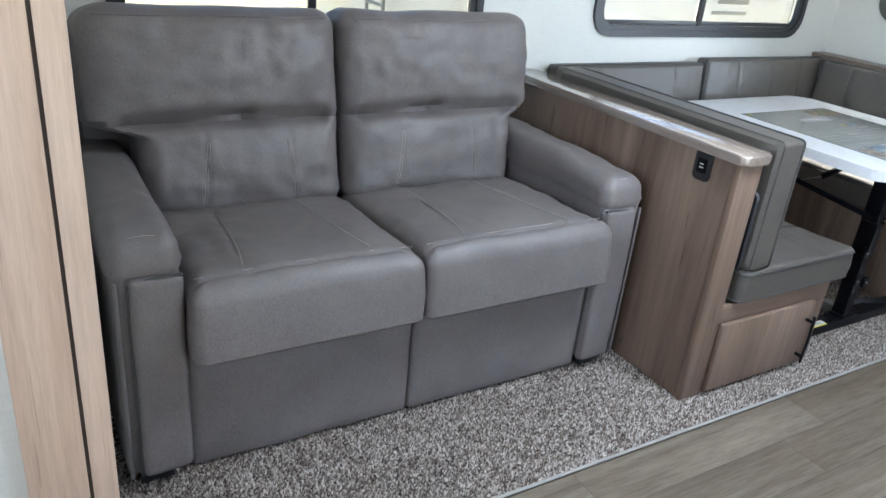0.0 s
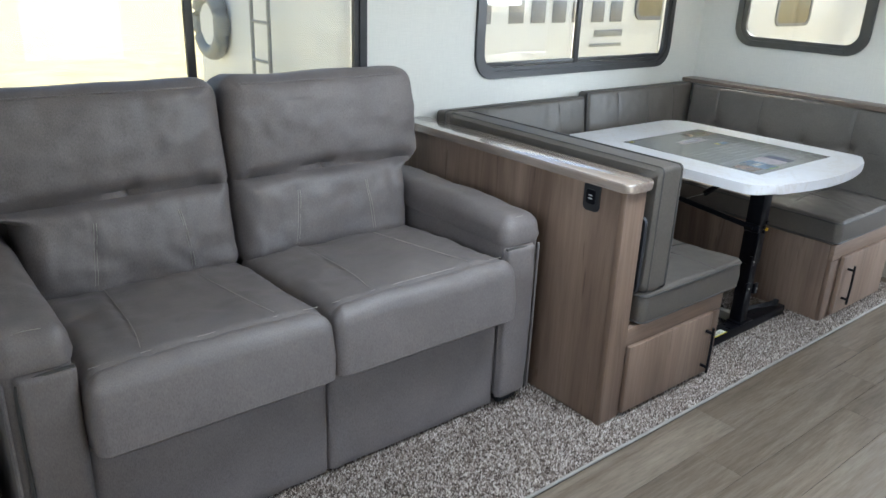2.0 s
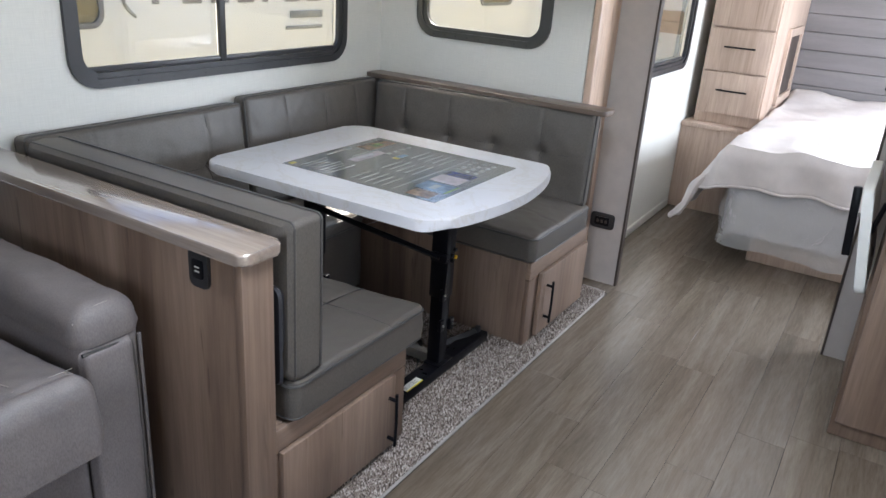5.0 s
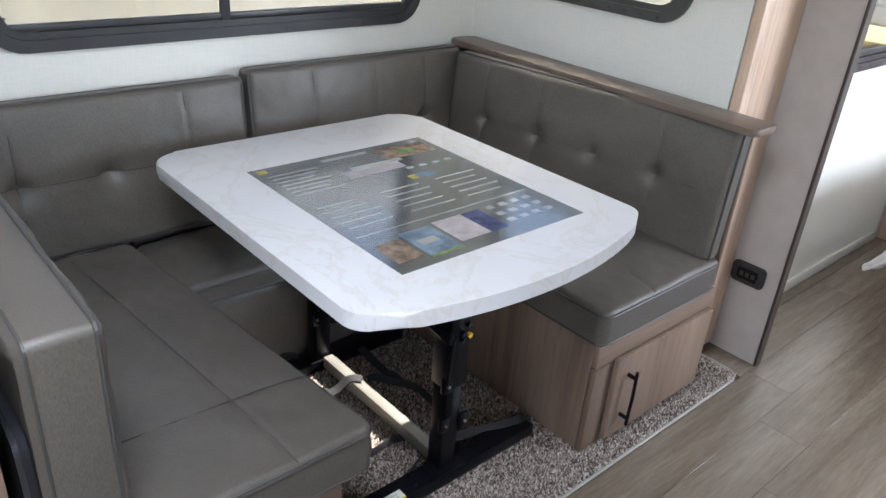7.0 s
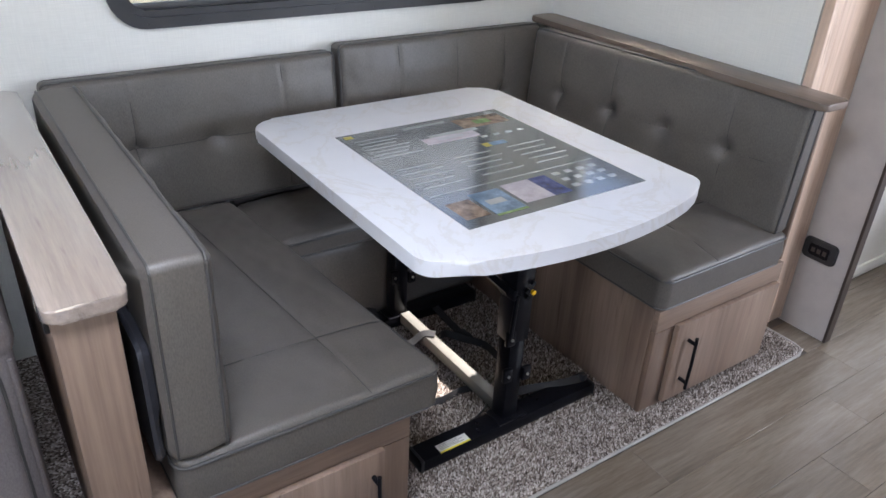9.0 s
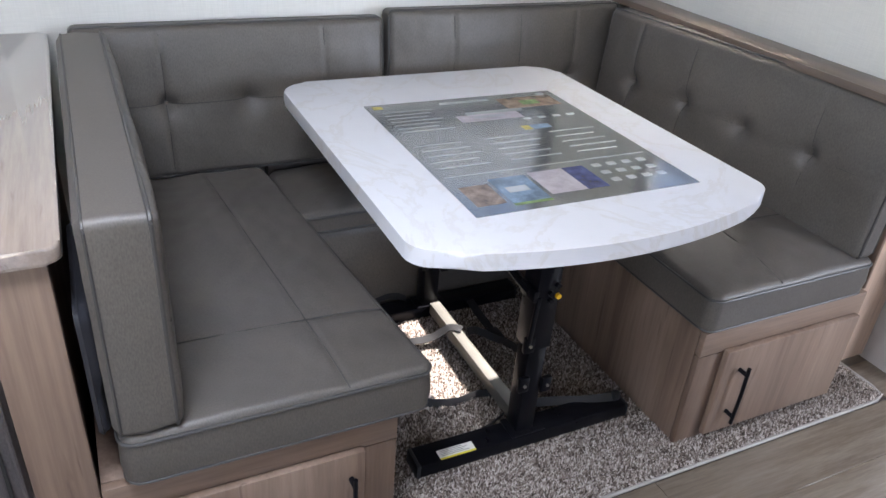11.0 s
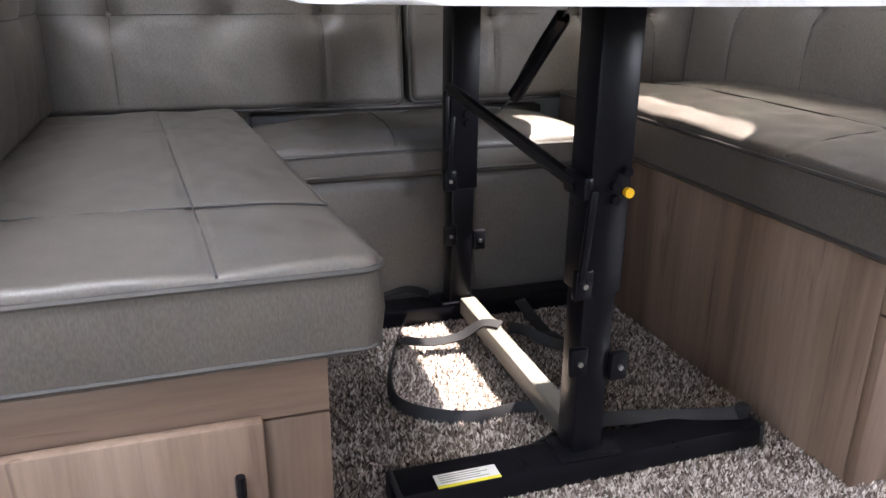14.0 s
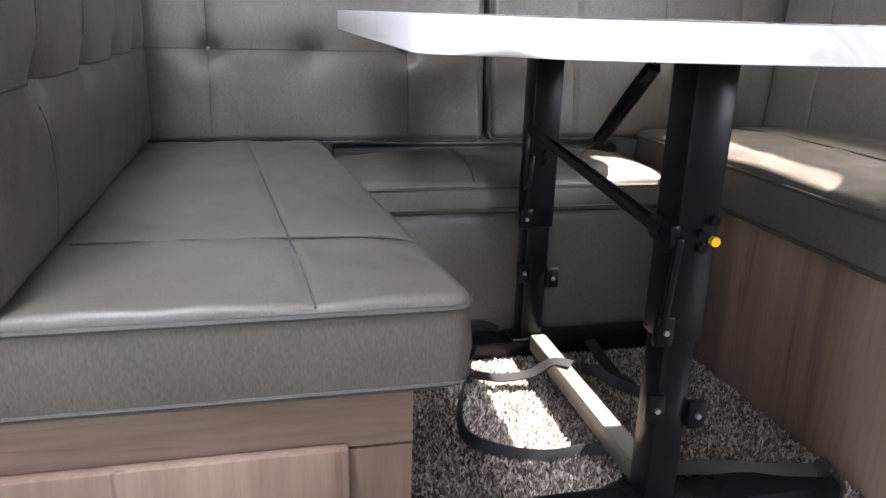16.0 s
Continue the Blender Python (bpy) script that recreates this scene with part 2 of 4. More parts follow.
M_RVGLASS = plain("dark_pane", (0.30, 0.25, 0.15), 0.12)
M_RUBBER = plain("rubber", (0.03, 0.03, 0.03), 0.8)
M_BEIGE = plain("beige_cladding", (0.42, 0.30, 0.20), 0.7)
M_QUILT = plain("quilt_cotton", (0.62, 0.57, 0.55), 0.85, vary=0.06, fine=300, relief=0.5, dist=0.002)
M_TICK = plain("mattress_ticking", (0.50, 0.48, 0.49), 0.7)
M_COUNTER = plain("counter_white", (0.74, 0.75, 0.73), 0.3, vary=0.04)


def film_material():
    mt, n, l, p = material("plastic_film")
    p.inputs["Base Color"].default_value = (0.85, 0.84, 0.84, 1)
    p.inputs["Roughness"].default_value = 0.12
    p.inputs["Alpha"].default_value = 0.3
    a = noise_tex(n, l, coords(n, l, (1, 1, 0.5)), 12, 4, 0.6, 1.5)
    bump(n, l, a, 0.9, 0.02, p)
    return mt


M_FILM = film_material()


# ---- mesh helpers ----
def finish(name, bm, mt, smooth=True):
    me = bpy.data.meshes.new(name)
    bmesh.ops.recalc_face_normals(bm, faces=bm.faces)
    bm.to_mesh(me)
    bm.free()
    me.materials.append(mt)
    if smooth:
        me.shade_smooth()
        me.set_sharp_from_angle(angle=radians(38))
    return me


def structure(name, bm, mt, label, category):
    return tagged(new(name, finish(name, bm, mt)), label, category, "", "structure")


def thing(name, base, label, category, group=""):
    e = new(name)
    e.empty_display_size = 0.05
    e.location = base
    return tagged(e, label, category, group)


def part(name, bm, mt, parent, label=""):
    """One mesh under a thing or a part; its points are given in the world's metres."""
    ob = new(name, finish(name, bm, mt))
    ob.parent = parent
    if parent.parent is None:
        ob.matrix_parent_inverse = Matrix.Translation(parent.location).inverted()
    return tagged(ob, label)


def add_box(bm, x0, x1, y0, y1, z0, z1, r=0.0, seg=2):
    g = bmesh.ops.create_cube(bm, size=1.0, matrix=Matrix.LocRotScale(((x0 + x1) / 2, (y0 + y1) / 2, (z0 + z1) / 2), None, (abs(x1 - x0), abs(y1 - y0), abs(z1 - z0))))
    if r:
        vs = set(g["verts"])
        es = [e for e in bm.edges if e.verts[0] in vs and e.verts[1] in vs]
        bmesh.ops.bevel(bm, geom=es, offset=r, segments=seg, profile=0.5, affect="EDGES")
    return bm


def box(x0, x1, y0, y1, z0, z1, r=0.0, seg=2):
    return add_box(bmesh.new(), x0, x1, y0, y1, z0, z1, r, seg)


def turn(bm, m, about=(0, 0, 0)):
    t = Matrix.Translation(about)
    bmesh.ops.transform(bm, matrix=t @ m @ t.inverted(), verts=bm.verts)
    return bm


def rounded(u0, u1, v0, v1, r, n=7):
    pts = []
    for cu, cv, a0 in ((u1 - r, v1 - r, 0), (u0 + r, v1 - r, 90), (u0 + r, v0 + r, 180), (u1 - r, v0 + r, 270)):
        for i in range(n + 1):
            a = radians(a0 + 90 * i / n)
            pts.append((cu + r * math.cos(a), cv + r * math.sin(a)))
    return pts


def prism(pts, z0, z1, r=0.0, place=None, seg=3):
    """A slab with the outline pts, from z0 to z1, with its top and bottom edges rounded."""
    bm = bmesh.new()
    low = [bm.verts.new((x, y, z0)) for x, y in pts]
    high = [bm.verts.new((x, y, z1)) for x, y in pts]
    a, b = bm.faces.new(low[::-1]), bm.faces.new(high)
    k = len(pts)
    for i in range(k):
        bm.faces.new((low[i], low[(i + 1) % k], high[(i + 1) % k], high[i]))
    if r:
        bmesh.ops.bevel(bm, geom=list(a.edges) + list(b.edges), offset=r, segments=seg, profile=0.5, affect="EDGES")
    if place is not None:
        bmesh.ops.transform(bm, matrix=place, verts=bm.verts)
    return bm


def ring(outer, inner, d0, d1, place):
    """A frame between two outlines of the same count, d0 to d1 deep."""
    bm = bmesh.new()
    k = len(outer)
    loops = [[bm.verts.new((x, y, d)) for x, y in pts] for pts, d in ((outer, d0), (outer, d1), (inner, d1), (inner, d0))]
    for a, b in zip(loops, loops[1:] + loops[:1]):
        for i in range(k):
            bm.faces.new((a[i], a[(i + 1) % k], b[(i + 1) % k], b[i]))
    bmesh.ops.transform(bm, matrix=place, verts=bm.verts)
    return bm


def smooth_line(pts, n=8, closed=False):
    p = [Vector(q) for q in pts]
    out = []
    k = len(p)
    for i in range(k if closed else k - 1):
        a, b, c, d = (p[(i - 1) % k], p[i], p[(i + 1) % k], p[(i + 2) % k]) if closed else (p[max(i - 1, 0)], p[i], p[i + 1], p[min(i + 2, k - 1)])
        for j in range(n):
            t = j / n
            out.append(0.5 * (2 * b + (c - a) * t + (2 * a - 5 * b + 4 * c - d) * t * t + (3 * b - a - 3 * c + d) * t ** 3))
    if not closed:
        out.append(p[-1])
    return out


def add_tube(bm, pts, r, n=6, closed=False):
    pts = [Vector(p) for p in pts]
    loops = []
    k = len(pts)
    for i, p in enumerate(pts):
        a, b = (pts[(i - 1) % k], pts[(i + 1) % k]) if closed else (pts[max(i - 1, 0)], pts[min(i + 1, k - 1)])
        t = (b - a).normalized()
        s = t.cross(Vector((0, 0, 1)) if abs(t.z) < 0.95 else Vector((1, 0, 0))).normalized()
        u = s.cross(t)
        loops.append([bm.verts.new(p + r * (math.cos(6.2832 * j / n) * s + math.sin(6.2832 * j / n) * u)) for j in range(n)])
    for i in range(k if closed else k - 1):
        a, b = loops[i], loops[(i + 1) % k]
        for j in range(n):
            bm.faces.new((a[j], a[(j + 1) % n], b[(j + 1) % n], b[j]))
    if not closed:
        bm.faces.new(loops[0][::-1])
        bm.faces.new(loops[-1])
    return bm


def tube(pts, r, n=6, closed=False):
    return add_tube(bmesh.new(), pts, r, n, closed)


def cylinder(p, q, r, n=16):
    return tube([p, q], r, n)


def ribbon(pts, w, thick=0.0025, upright=True):
    """A strap along pts, standing on its edge or lying flat."""
    bm = bmesh.new()
    loops = []
    pts = smooth_line(pts, 7)
    for i, p in enumerate(pts):
        t = (pts[min(i + 1, len(pts) - 1)] - pts[max(i - 1, 0)]).normalized()
        side = Vector((-t.y, t.x, 0)).normalized()
        tilt = upright if isinstance(upright, float) else (1.0 if upright else 0.0)
        a = (Vector((0, 0, 1)) * tilt + side * (1 - tilt)).normalized()
        b = t.cross(a).normalized()
        loops.append([bm.verts.new(p + a * w / 2 * sa + b * thick / 2 * sb) for sa, sb in ((-1, -1), (1, -1), (1, 1), (-1, 1))])
    for a, b in zip(loops, loops[1:]):
        for j in range(4):
            bm.faces.new((a[j], a[(j + 1) % 4], b[(j + 1) % 4], b[j]))
    bm.faces.new(loops[0][::-1])
    bm.faces.new(loops[-1])
    return bm


def spread(n, edge):
    """Cuts of 0 to 1, closer together at both ends."""
    return [0.5 - 0.5 * math.copysign(abs(math.cos(math.pi * i / n)) ** edge, math.cos(math.pi * i / n)) for i in range(n + 1)]


def pad(l, w, t, r, place, crown=0.0, dips=(), lines=(), rc=0.03, nx=40, ny=30, seed=0.0, crumple=0.0025, foot=0.0):
    """An upholstered pad, l x w and t thick, centred over the origin: a crowned top with rounded edges, button dips
    (x, y, depth, radius) and sewn lines (x0, y0, x1, y1, depth, width); foot rounds the lower edge as well."""
    bm = bmesh.new()

    def top(x, y):
        d = min(l / 2 - abs(x), w / 2 - abs(y))
        z = t + crown * (1 - (2 * x / l) ** 4) * (1 - (2 * y / w) ** 4)
        if d < r:
            z -= r - math.sqrt(max(0.0, r * r - (r - d) ** 2))
        for dx, dy, depth, rad in dips:
            q = math.hypot(x - dx, y - dy) / rad
            z -= depth / (1 + 1.6 * q * q) * max(0.0, 1 - q * 0.28) if q < 3.5 else 0
        for x0, y0, x1, y1, depth, wid in lines:
            ex, ey = x1 - x0, y1 - y0
            s = max(0, min(1, ((x - x0) * ex + (y - y0) * ey) / (ex * ex + ey * ey)))
            q = math.hypot(x - x0 - s * ex, y - y0 - s * ey) / wid
            z -= depth * math.exp(-q * q)
        z += crumple * 2 * (noise.noise((x * 9 + seed, y * 9, seed)) + 0.5 * noise.noise((x * 23 + seed, y * 23, 4 + seed)))
        return z

    def plan(x, y):
        ax, ay = abs(x) - (l / 2 - rc), abs(y) - (w / 2 - rc)
        if ax > 0 and ay > 0:
            m = max(ax, ay)
            k = m / math.hypot(ax, ay)
            x, y = math.copysign(l / 2 - rc + ax * k, x), math.copysign(w / 2 - rc + ay * k, y)
        return x, y

    us, vs = spread(nx, 0.8), spread(ny, 0.8)
    g = [[bm.verts.new((*plan(-l / 2 + l * u, -w / 2 + w * v), top(-l / 2 + l * u, -w / 2 + w * v))) for v in vs] for u in us]
    for i in range(nx):
        for j in range(ny):
            bm.faces.new((g[i][j], g[i + 1][j], g[i + 1][j + 1], g[i][j + 1]))
    rim = [g[i][0] for i in range(nx)] + [g[nx][j] for j in range(ny)] + [g[i][ny] for i in range(nx, 0, -1)] + [g[0][j] for j in range(ny, 0, -1)]
    k = len(rim)
    levels = [rim]
    for f, inset in ((0.5, -0.004), (foot / t if foot else 0.03, 0.0), (0.0, foot)):
        levels.append([bm.verts.new((v.co.x * (1 - 2 * inset / l), v.co.y * (1 - 2 * inset / w), (t - r) * f + 0.001 * noise.noise((v.co.x * 14, v.co.y * 14, seed)))) for v in rim])
    for a, b in zip(levels, levels[1:]):
        for i in range(k):
            bm.faces.new((a[i], b[i], b[(i + 1) % k], a[(i + 1) % k]))
    bm.faces.new(levels[-1][::-1])
    bmesh.ops.transform(bm, matrix=place, verts=bm.verts)
    return bm


def pad_edge(l, w, z, rc, place, r=0.004, out=0.0):
    """The piping sewn round a pad."""
    pts = [place @ Vector((x, y, z)) for x, y in rounded(-l / 2 - out, l / 2 + out, -w / 2 - out, w / 2 + out, rc, 4)]
    fine = []
    for a, b in zip(pts, pts[1:] + pts[:1]):
        c = max(1, int((b - a).length / 0.06))
        fine += [a.lerp(b, i / c) for i in range(c)]
    return tube(fine, r, 6, True)


def frame_of(origin, u, v):
    """A placement whose x runs along u, y along v, and z out of both."""
    u, v = Vector(u).normalized(), Vector(v).normalized()
    n = u.cross(v)
    m = Matrix((u, v, n)).transposed().to_4x4()
    m.translation = origin
    return m


def wall_cells(bm, u_cuts, v_cuts, holes, make):
    us = sorted(set(u_cuts + [h[i] for h in holes for i in (0, 1)]))
    vs = sorted(set(v_cuts + [h[i] for h in holes for i in (2, 3)]))
    for a, b in zip(us, us[1:]):
        for c, d in zip(vs, vs[1:]):
            if not any(h[0] - 1e-6 <= a and b <= h[1] + 1e-6 and h[2] - 1e-6 <= c and d <= h[3] + 1e-6 for h in holes):
                add_box(bm, *make(a, b, c, d))
    bmesh.ops.remove_doubles(bm, verts=bm.verts, dist=1e-5)
    bm.verts.index_update()
    seen = {}
    for f in bm.faces:
        seen.setdefault(tuple(sorted(v.index for v in f.verts)), []).append(f)
    twins = [f for fs in seen.values() if len(fs) > 1 for f in fs]
    bmesh.ops.delete(bm, geom=twins, context="FACES_ONLY")
    return bm


# ---- structure ----
X0, X1 = 0.064, 3.70      # ends of the slide-out
YB, YS = 2.37, 1.31       # its back wall, and the trailer's side wall
H = 2.0
W0 = (0.262, 1.545, 0.93, 1.66)
W1 = (2.085, 3.43, 0.957, 1.62)
W2 = (1.485, 2.158, 1.078, 1.55)
W3 = (4.40, 5.34, 0.90, 1.46)
IN = 0.03


def hole(w):
    return (w[0] + IN, w[1] - IN, w[2] + IN, w[3] - IN)


structure("wall_north", wall_cells(bmesh.new(), [X0, X1 + 0.05], [-0.15, H], [hole(W0), hole(W1)], lambda a, b, c, d: (a, b, YB, YB + 0.05, c, d)), M_WALL, "off-white linen-textured wall with two windows behind sofa and dinette", "wall")
structure("wall_east", wall_cells(bmesh.new(), [YS, YB], [-0.15, H], [hole(W2)], lambda a, b, c, d: (X1, X1 + 0.05, a, b, c, d)), M_WALL, "off-white linen-textured end wall with a small window", "wall")
structure("wall_slide_west", box(X0 - 0.05, X0, YS, YB + 0.05, -0.15, H), M_WALL, "off-white end wall of the slide-out beside the sofa", "wall")
structure("wall_side_front", box(-1.3, -0.092, YS - 0.01, YS + 0.04, 0, H), M_WALL, "off-white linen-textured side wall", "wall")
structure("wall_bedroom_side", wall_cells(bmesh.new(), [3.975, 6.75], [0, H], [hole(W3)], lambda a, b, c, d: (a, b, 1.325, 1.375, c, d)), M_WALL, "white bedroom side wall with a window", "wall")
# south and west walls are unseen; their openings are added for the fill lamps
structure("wall_south", wall_cells(bmesh.new(), [-1.3, 6.75], [0, H], [(1.02, 1.68, 0.08, 1.95), (1.85, 3.05, 1.1, 1.72), (4.6, 5.8, 1.0, 1.7)], lambda a, b, c, d: (a, b, -1.08, -1.03, c, d)), M_WALL, "unseen off-white side wall with door and window openings added for light", "wall")
structure("wall_west", wall_cells(bmesh.new(), [-1.08, 1.35], [0, H], [(-0.5, 0.9, 1.1, 1.8)], lambda a, b, c, d: (-1.35, -1.3, a, b, c, d)), M_WALL, "unseen off-white front wall with a window opening added for light", "wall")
head_wall = structure("wall_bedhead", box(6.70, 6.75, -1.03, 1.325, 0, H), M_SHIP, "dark grey shiplap headboard wall behind the bed", "wall")
for i in range(16):
    part("board", box(6.68, 6.70, -1.03, 1.325, i * 0.122, i * 0.122 + 0.119, 0.003, 1), M_SHIP, head_wall)
# the hole is made only to pass the added top light
structure("ceiling", wall_cells(bmesh.new(), [-1.35, 6.75], [-1.08, 1.375], [(1.54, 1.96, 0.51, 0.93)], lambda a, b, c, d: (a, b, c, d, H, H + 0.05)), M_CEIL, "white ceiling panel with an unseen opening added for the top light", "ceiling")
structure("ceiling_slide", box(X0 - 0.05, X1 + 0.05, 1.375, YB + 0.05, H, H + 0.05), M_CEIL, "white ceiling of the slide-out", "ceiling")
# the partition to the bedroom, with its doorway
structure("wall_pillar", box(3.97, 4.0, 1.128, 1.325, 0, H, 0.001, 1), M_PILLAR, "grey board partition beside the bedroom doorway", "wall")
structure("trim_doorway", box(3.966, 4.004, 1.118, 1.128, 0, H, 0.002, 1), M_DARK, "dark brown edge trim of the bedroom doorway", "trim")
structure("wall_partition_right", box(3.88, 3.91, -1.03, 0.186, 0, H, 0.001, 1), M_PILLAR, "grey board partition beside the galley", "wall")
structure("trim_doorway_right", box(3.876, 3.914, 0.186, 0.196, 0, H, 0.002, 1), M_DARK, "dark brown edge trim of the doorway", "trim")
structure("trim_fascia_right", box(X1 + 0.052, 3.968, YS - 0.02, YS, 0.012, H, 0.003), M_FASCIA, "pale oak fascia beside the slide-out", "trim")
structure("trim_fascia_bead", box(X1 + 0.002, X1 + 0.05, YS - 0.035, YS - 0.002, 0.012, H, 0.006), M_FASCIA, "pale oak bead at the slide-out's end wall", "trim")
structure("trim_fascia_left", box(-0.091, 0.0115, 1.255, 1.28, 0.0, H, 0.002), M_FASCIA, "pale oak fascia board beside the sofa", "trim")
structure("trim_fascia_inner", box(0.0185, X0, 1.255, 1.30, 0.0, H, 0.002), M_FASCIA, "narrow pale oak fascia board beside the sofa", "trim")
# solid dark strip paints the shade of the gap between the boards
structure("trim_fascia_gap_shade", box(0.0115, 0.0185, 1.262, 1.29, 0.0, H), M_DARK, "dark strip standing in for the shaded gap between two fascia boards", "trim")
structure("trim_fascia_back", box(-0.091, X0 - 0.055, 1.282, 1.298, 0.0, H), M_FASCIA, "pale oak board behind the fascia", "trim")
structure("baseboard", box(4.02, 5.48, 1.312, 1.323, 0.001, 0.05, 0.003), M_WALL, "white bedroom skirting strip", "trim")


def window(name, w, place, label, bar=None, rail=None, rim=M_RIM):
    """A caravan window: a rounded frame, sliding bar or rail, and panes. place maps (u, v, outwards) to the world."""
    u0, u1, v0, v1 = w
    f = tagged(new(name), label, "window", "", "structure")
    c = place @ Vector(((u0 + u1) / 2, v0, 0))
    f.location = c
    part("frame", ring(rounded(u0, u1, v0, v1, 0.10), rounded(u0 + 0.03, u1 - 0.03, v0 + 0.03, v1 - 0.03, 0.08), -0.014, 0.0, place), rim, f)
    part("inner_frame", ring(rounded(u0 + 0.028, u1 - 0.028, v0 + 0.028, v1 - 0.028, 0.08), rounded(u0 + 0.052, u1 - 0.052, v0 + 0.048, v1 - 0.05, 0.06), -0.006, 0.012, place), rim, f)
    if bar:
        part("sliding_bar", turn(box(bar - 0.014, bar + 0.014, v0 + 0.04, v1 - 0.04, -0.004, 0.014, 0.003), place), rim, f)
        part("latch", turn(box(bar - 0.02, bar - 0.008, (v0 + v1) / 2 + 0.02, (v0 + v1) / 2 + 0.075, -0.018, -0.004, 0.003), place), M_BLACKP, f)
        part("track", turn(box(u0 + 0.07, u1 - 0.07, v0 + 0.05, v0 + 0.066, 0.0, 0.02, 0.002), place), rim, f)
        spans = [(u0 + 0.045, bar - 0.01, v0 + 0.045, v1 - 0.045), (bar + 0.01, u1 - 0.045, v0 + 0.045, v1 - 0.045)]
    else:
        part("rail", turn(box(u0 + 0.045, u1 - 0.045, rail - 0.011, rail + 0.011, -0.008, 0.012, 0.004), place), rim, f)
        for s in (0.2, 0.8):
            q = u0 + (u1 - u0) * s
            part("latch", turn(box(q - 0.02, q + 0.02, rail + 0.004, rail + 0.014, -0.018, -0.006, 0.003), place), M_BLACKP, f)
        spans = [(u0 + 0.045, u1 - 0.045, v0 + 0.045, rail - 0.01), (u0 + 0.045, u1 - 0.045, rail + 0.01, v1 - 0.045)]
    for k, s in enumerate(spans):
        p = part("pane", turn(box(s[0], s[1], s[2], s[3], 0.022 + 0.006 * k, 0.025 + 0.006 * k), place), M_GLASS, f)
        p.visible_shadow = bool(rail and k)
    n = 9
    for k in range(n):
        q = u0 + 0.1 + (u1 - u0 - 0.2) * k / (n - 1)
        part("screw", cylinder(place @ Vector((q, v0 + 0.014, -0.0135)), place @ Vector((q, v0 + 0.014, -0.0155)), 0.0035, 8), M_BLACKP, f)
    return f


NORTH = Matrix(((1, 0, 0, 0), (0, 0, 1, YB), (0, 1, 0, 0), (0, 0, 0, 1)))
EAST = Matrix(((0, 0, 1, X1), (1, 0, 0, 0), (0, 1, 0, 0), (0, 0, 0, 1)))
BEDSIDE = Matrix(((1, 0, 0, 0), (0, 0, 1, 1.325), (0, 1, 0, 0), (0, 0, 0, 1)))
window("window_1", W0, NORTH, "black-framed sliding window above the sofa", bar=0.885)
window("window_2", W1, NORTH, "black-framed sliding window above the dinette", bar=2.715)
window("window_3", W2, EAST, "grey-framed two-pane window in the end wall", rail=1.385, rim=M_GREYRIM)
window("window_4", W3, BEDSIDE, "black-framed bedroom window", bar=4.56)

# carpeted floor of the slide-out
structure("floor_carpet", prism(rounded(X0 - 0.04, 3.86, 1.125, 2.369, 0.03), -0.012, 0.008), M_CARPET, "speckled grey-brown carpet of the slide-out", "carpet")
structure("carpet_binding", tube([Vector(p) for p in ((X0, 1.122, 0.007), (1.0, 1.1215, 0.007), (2.0, 1.121, 0.007), (3.0, 1.121, 0.007), (3.82, 1.121, 0.007), (3.855, 1.135, 0.007), (3.865, 1.17, 0.007), (3.865, 1.29, 0.007))], 0.0048, 8), M_BIND, "pale stitched binding along the carpet's edge", "trim")
structure("floor_base", box(-1.35, 6.75, -1.08, 1.375, -0.1, -0.0035), M_DARK, "subfloor under the vinyl planks", "floor")


# ---- sofa ----
def stitch(pts, parent, r=0.0011, mt=None):
    """A sewn row of thread along pts."""
    return part("stitching", tube(smooth_line(pts, 5), r, 5), mt or M_THREAD, parent, "pale top-stitching")


sofa = thing("sofa", (0.9, 1.9, 0.012), "grey-brown vinyl two-seat sofa with padded arms on the carpet", "sofa")
part("frame", box(0.285, 1.50, 1.60, 2.30, 0.06, 0.36, 0.01), M_SOFA, sofa)
part("back_frame", box(0.16, 1.60, 2.24, 2.34, 0.06, 0.93, 0.03), M_SOFA, sofa)
for a, b, c in ((0.275, 0.886, 0.0), (0.890, 1.519, 5.0)):
    # front panel, seat, lumbar roll and head pillow of one place
    m = frame_of(((a + b) / 2, 1.562, 0.215), (1, 0, 0), (0, 0, 1))
    part("front_panel", pad(b - a, 0.39, 0.035, 0.014, m, 0.006, rc=0.015, nx=20, ny=14, seed=c), M_SOFA, sofa)
SPLIT = 0.868
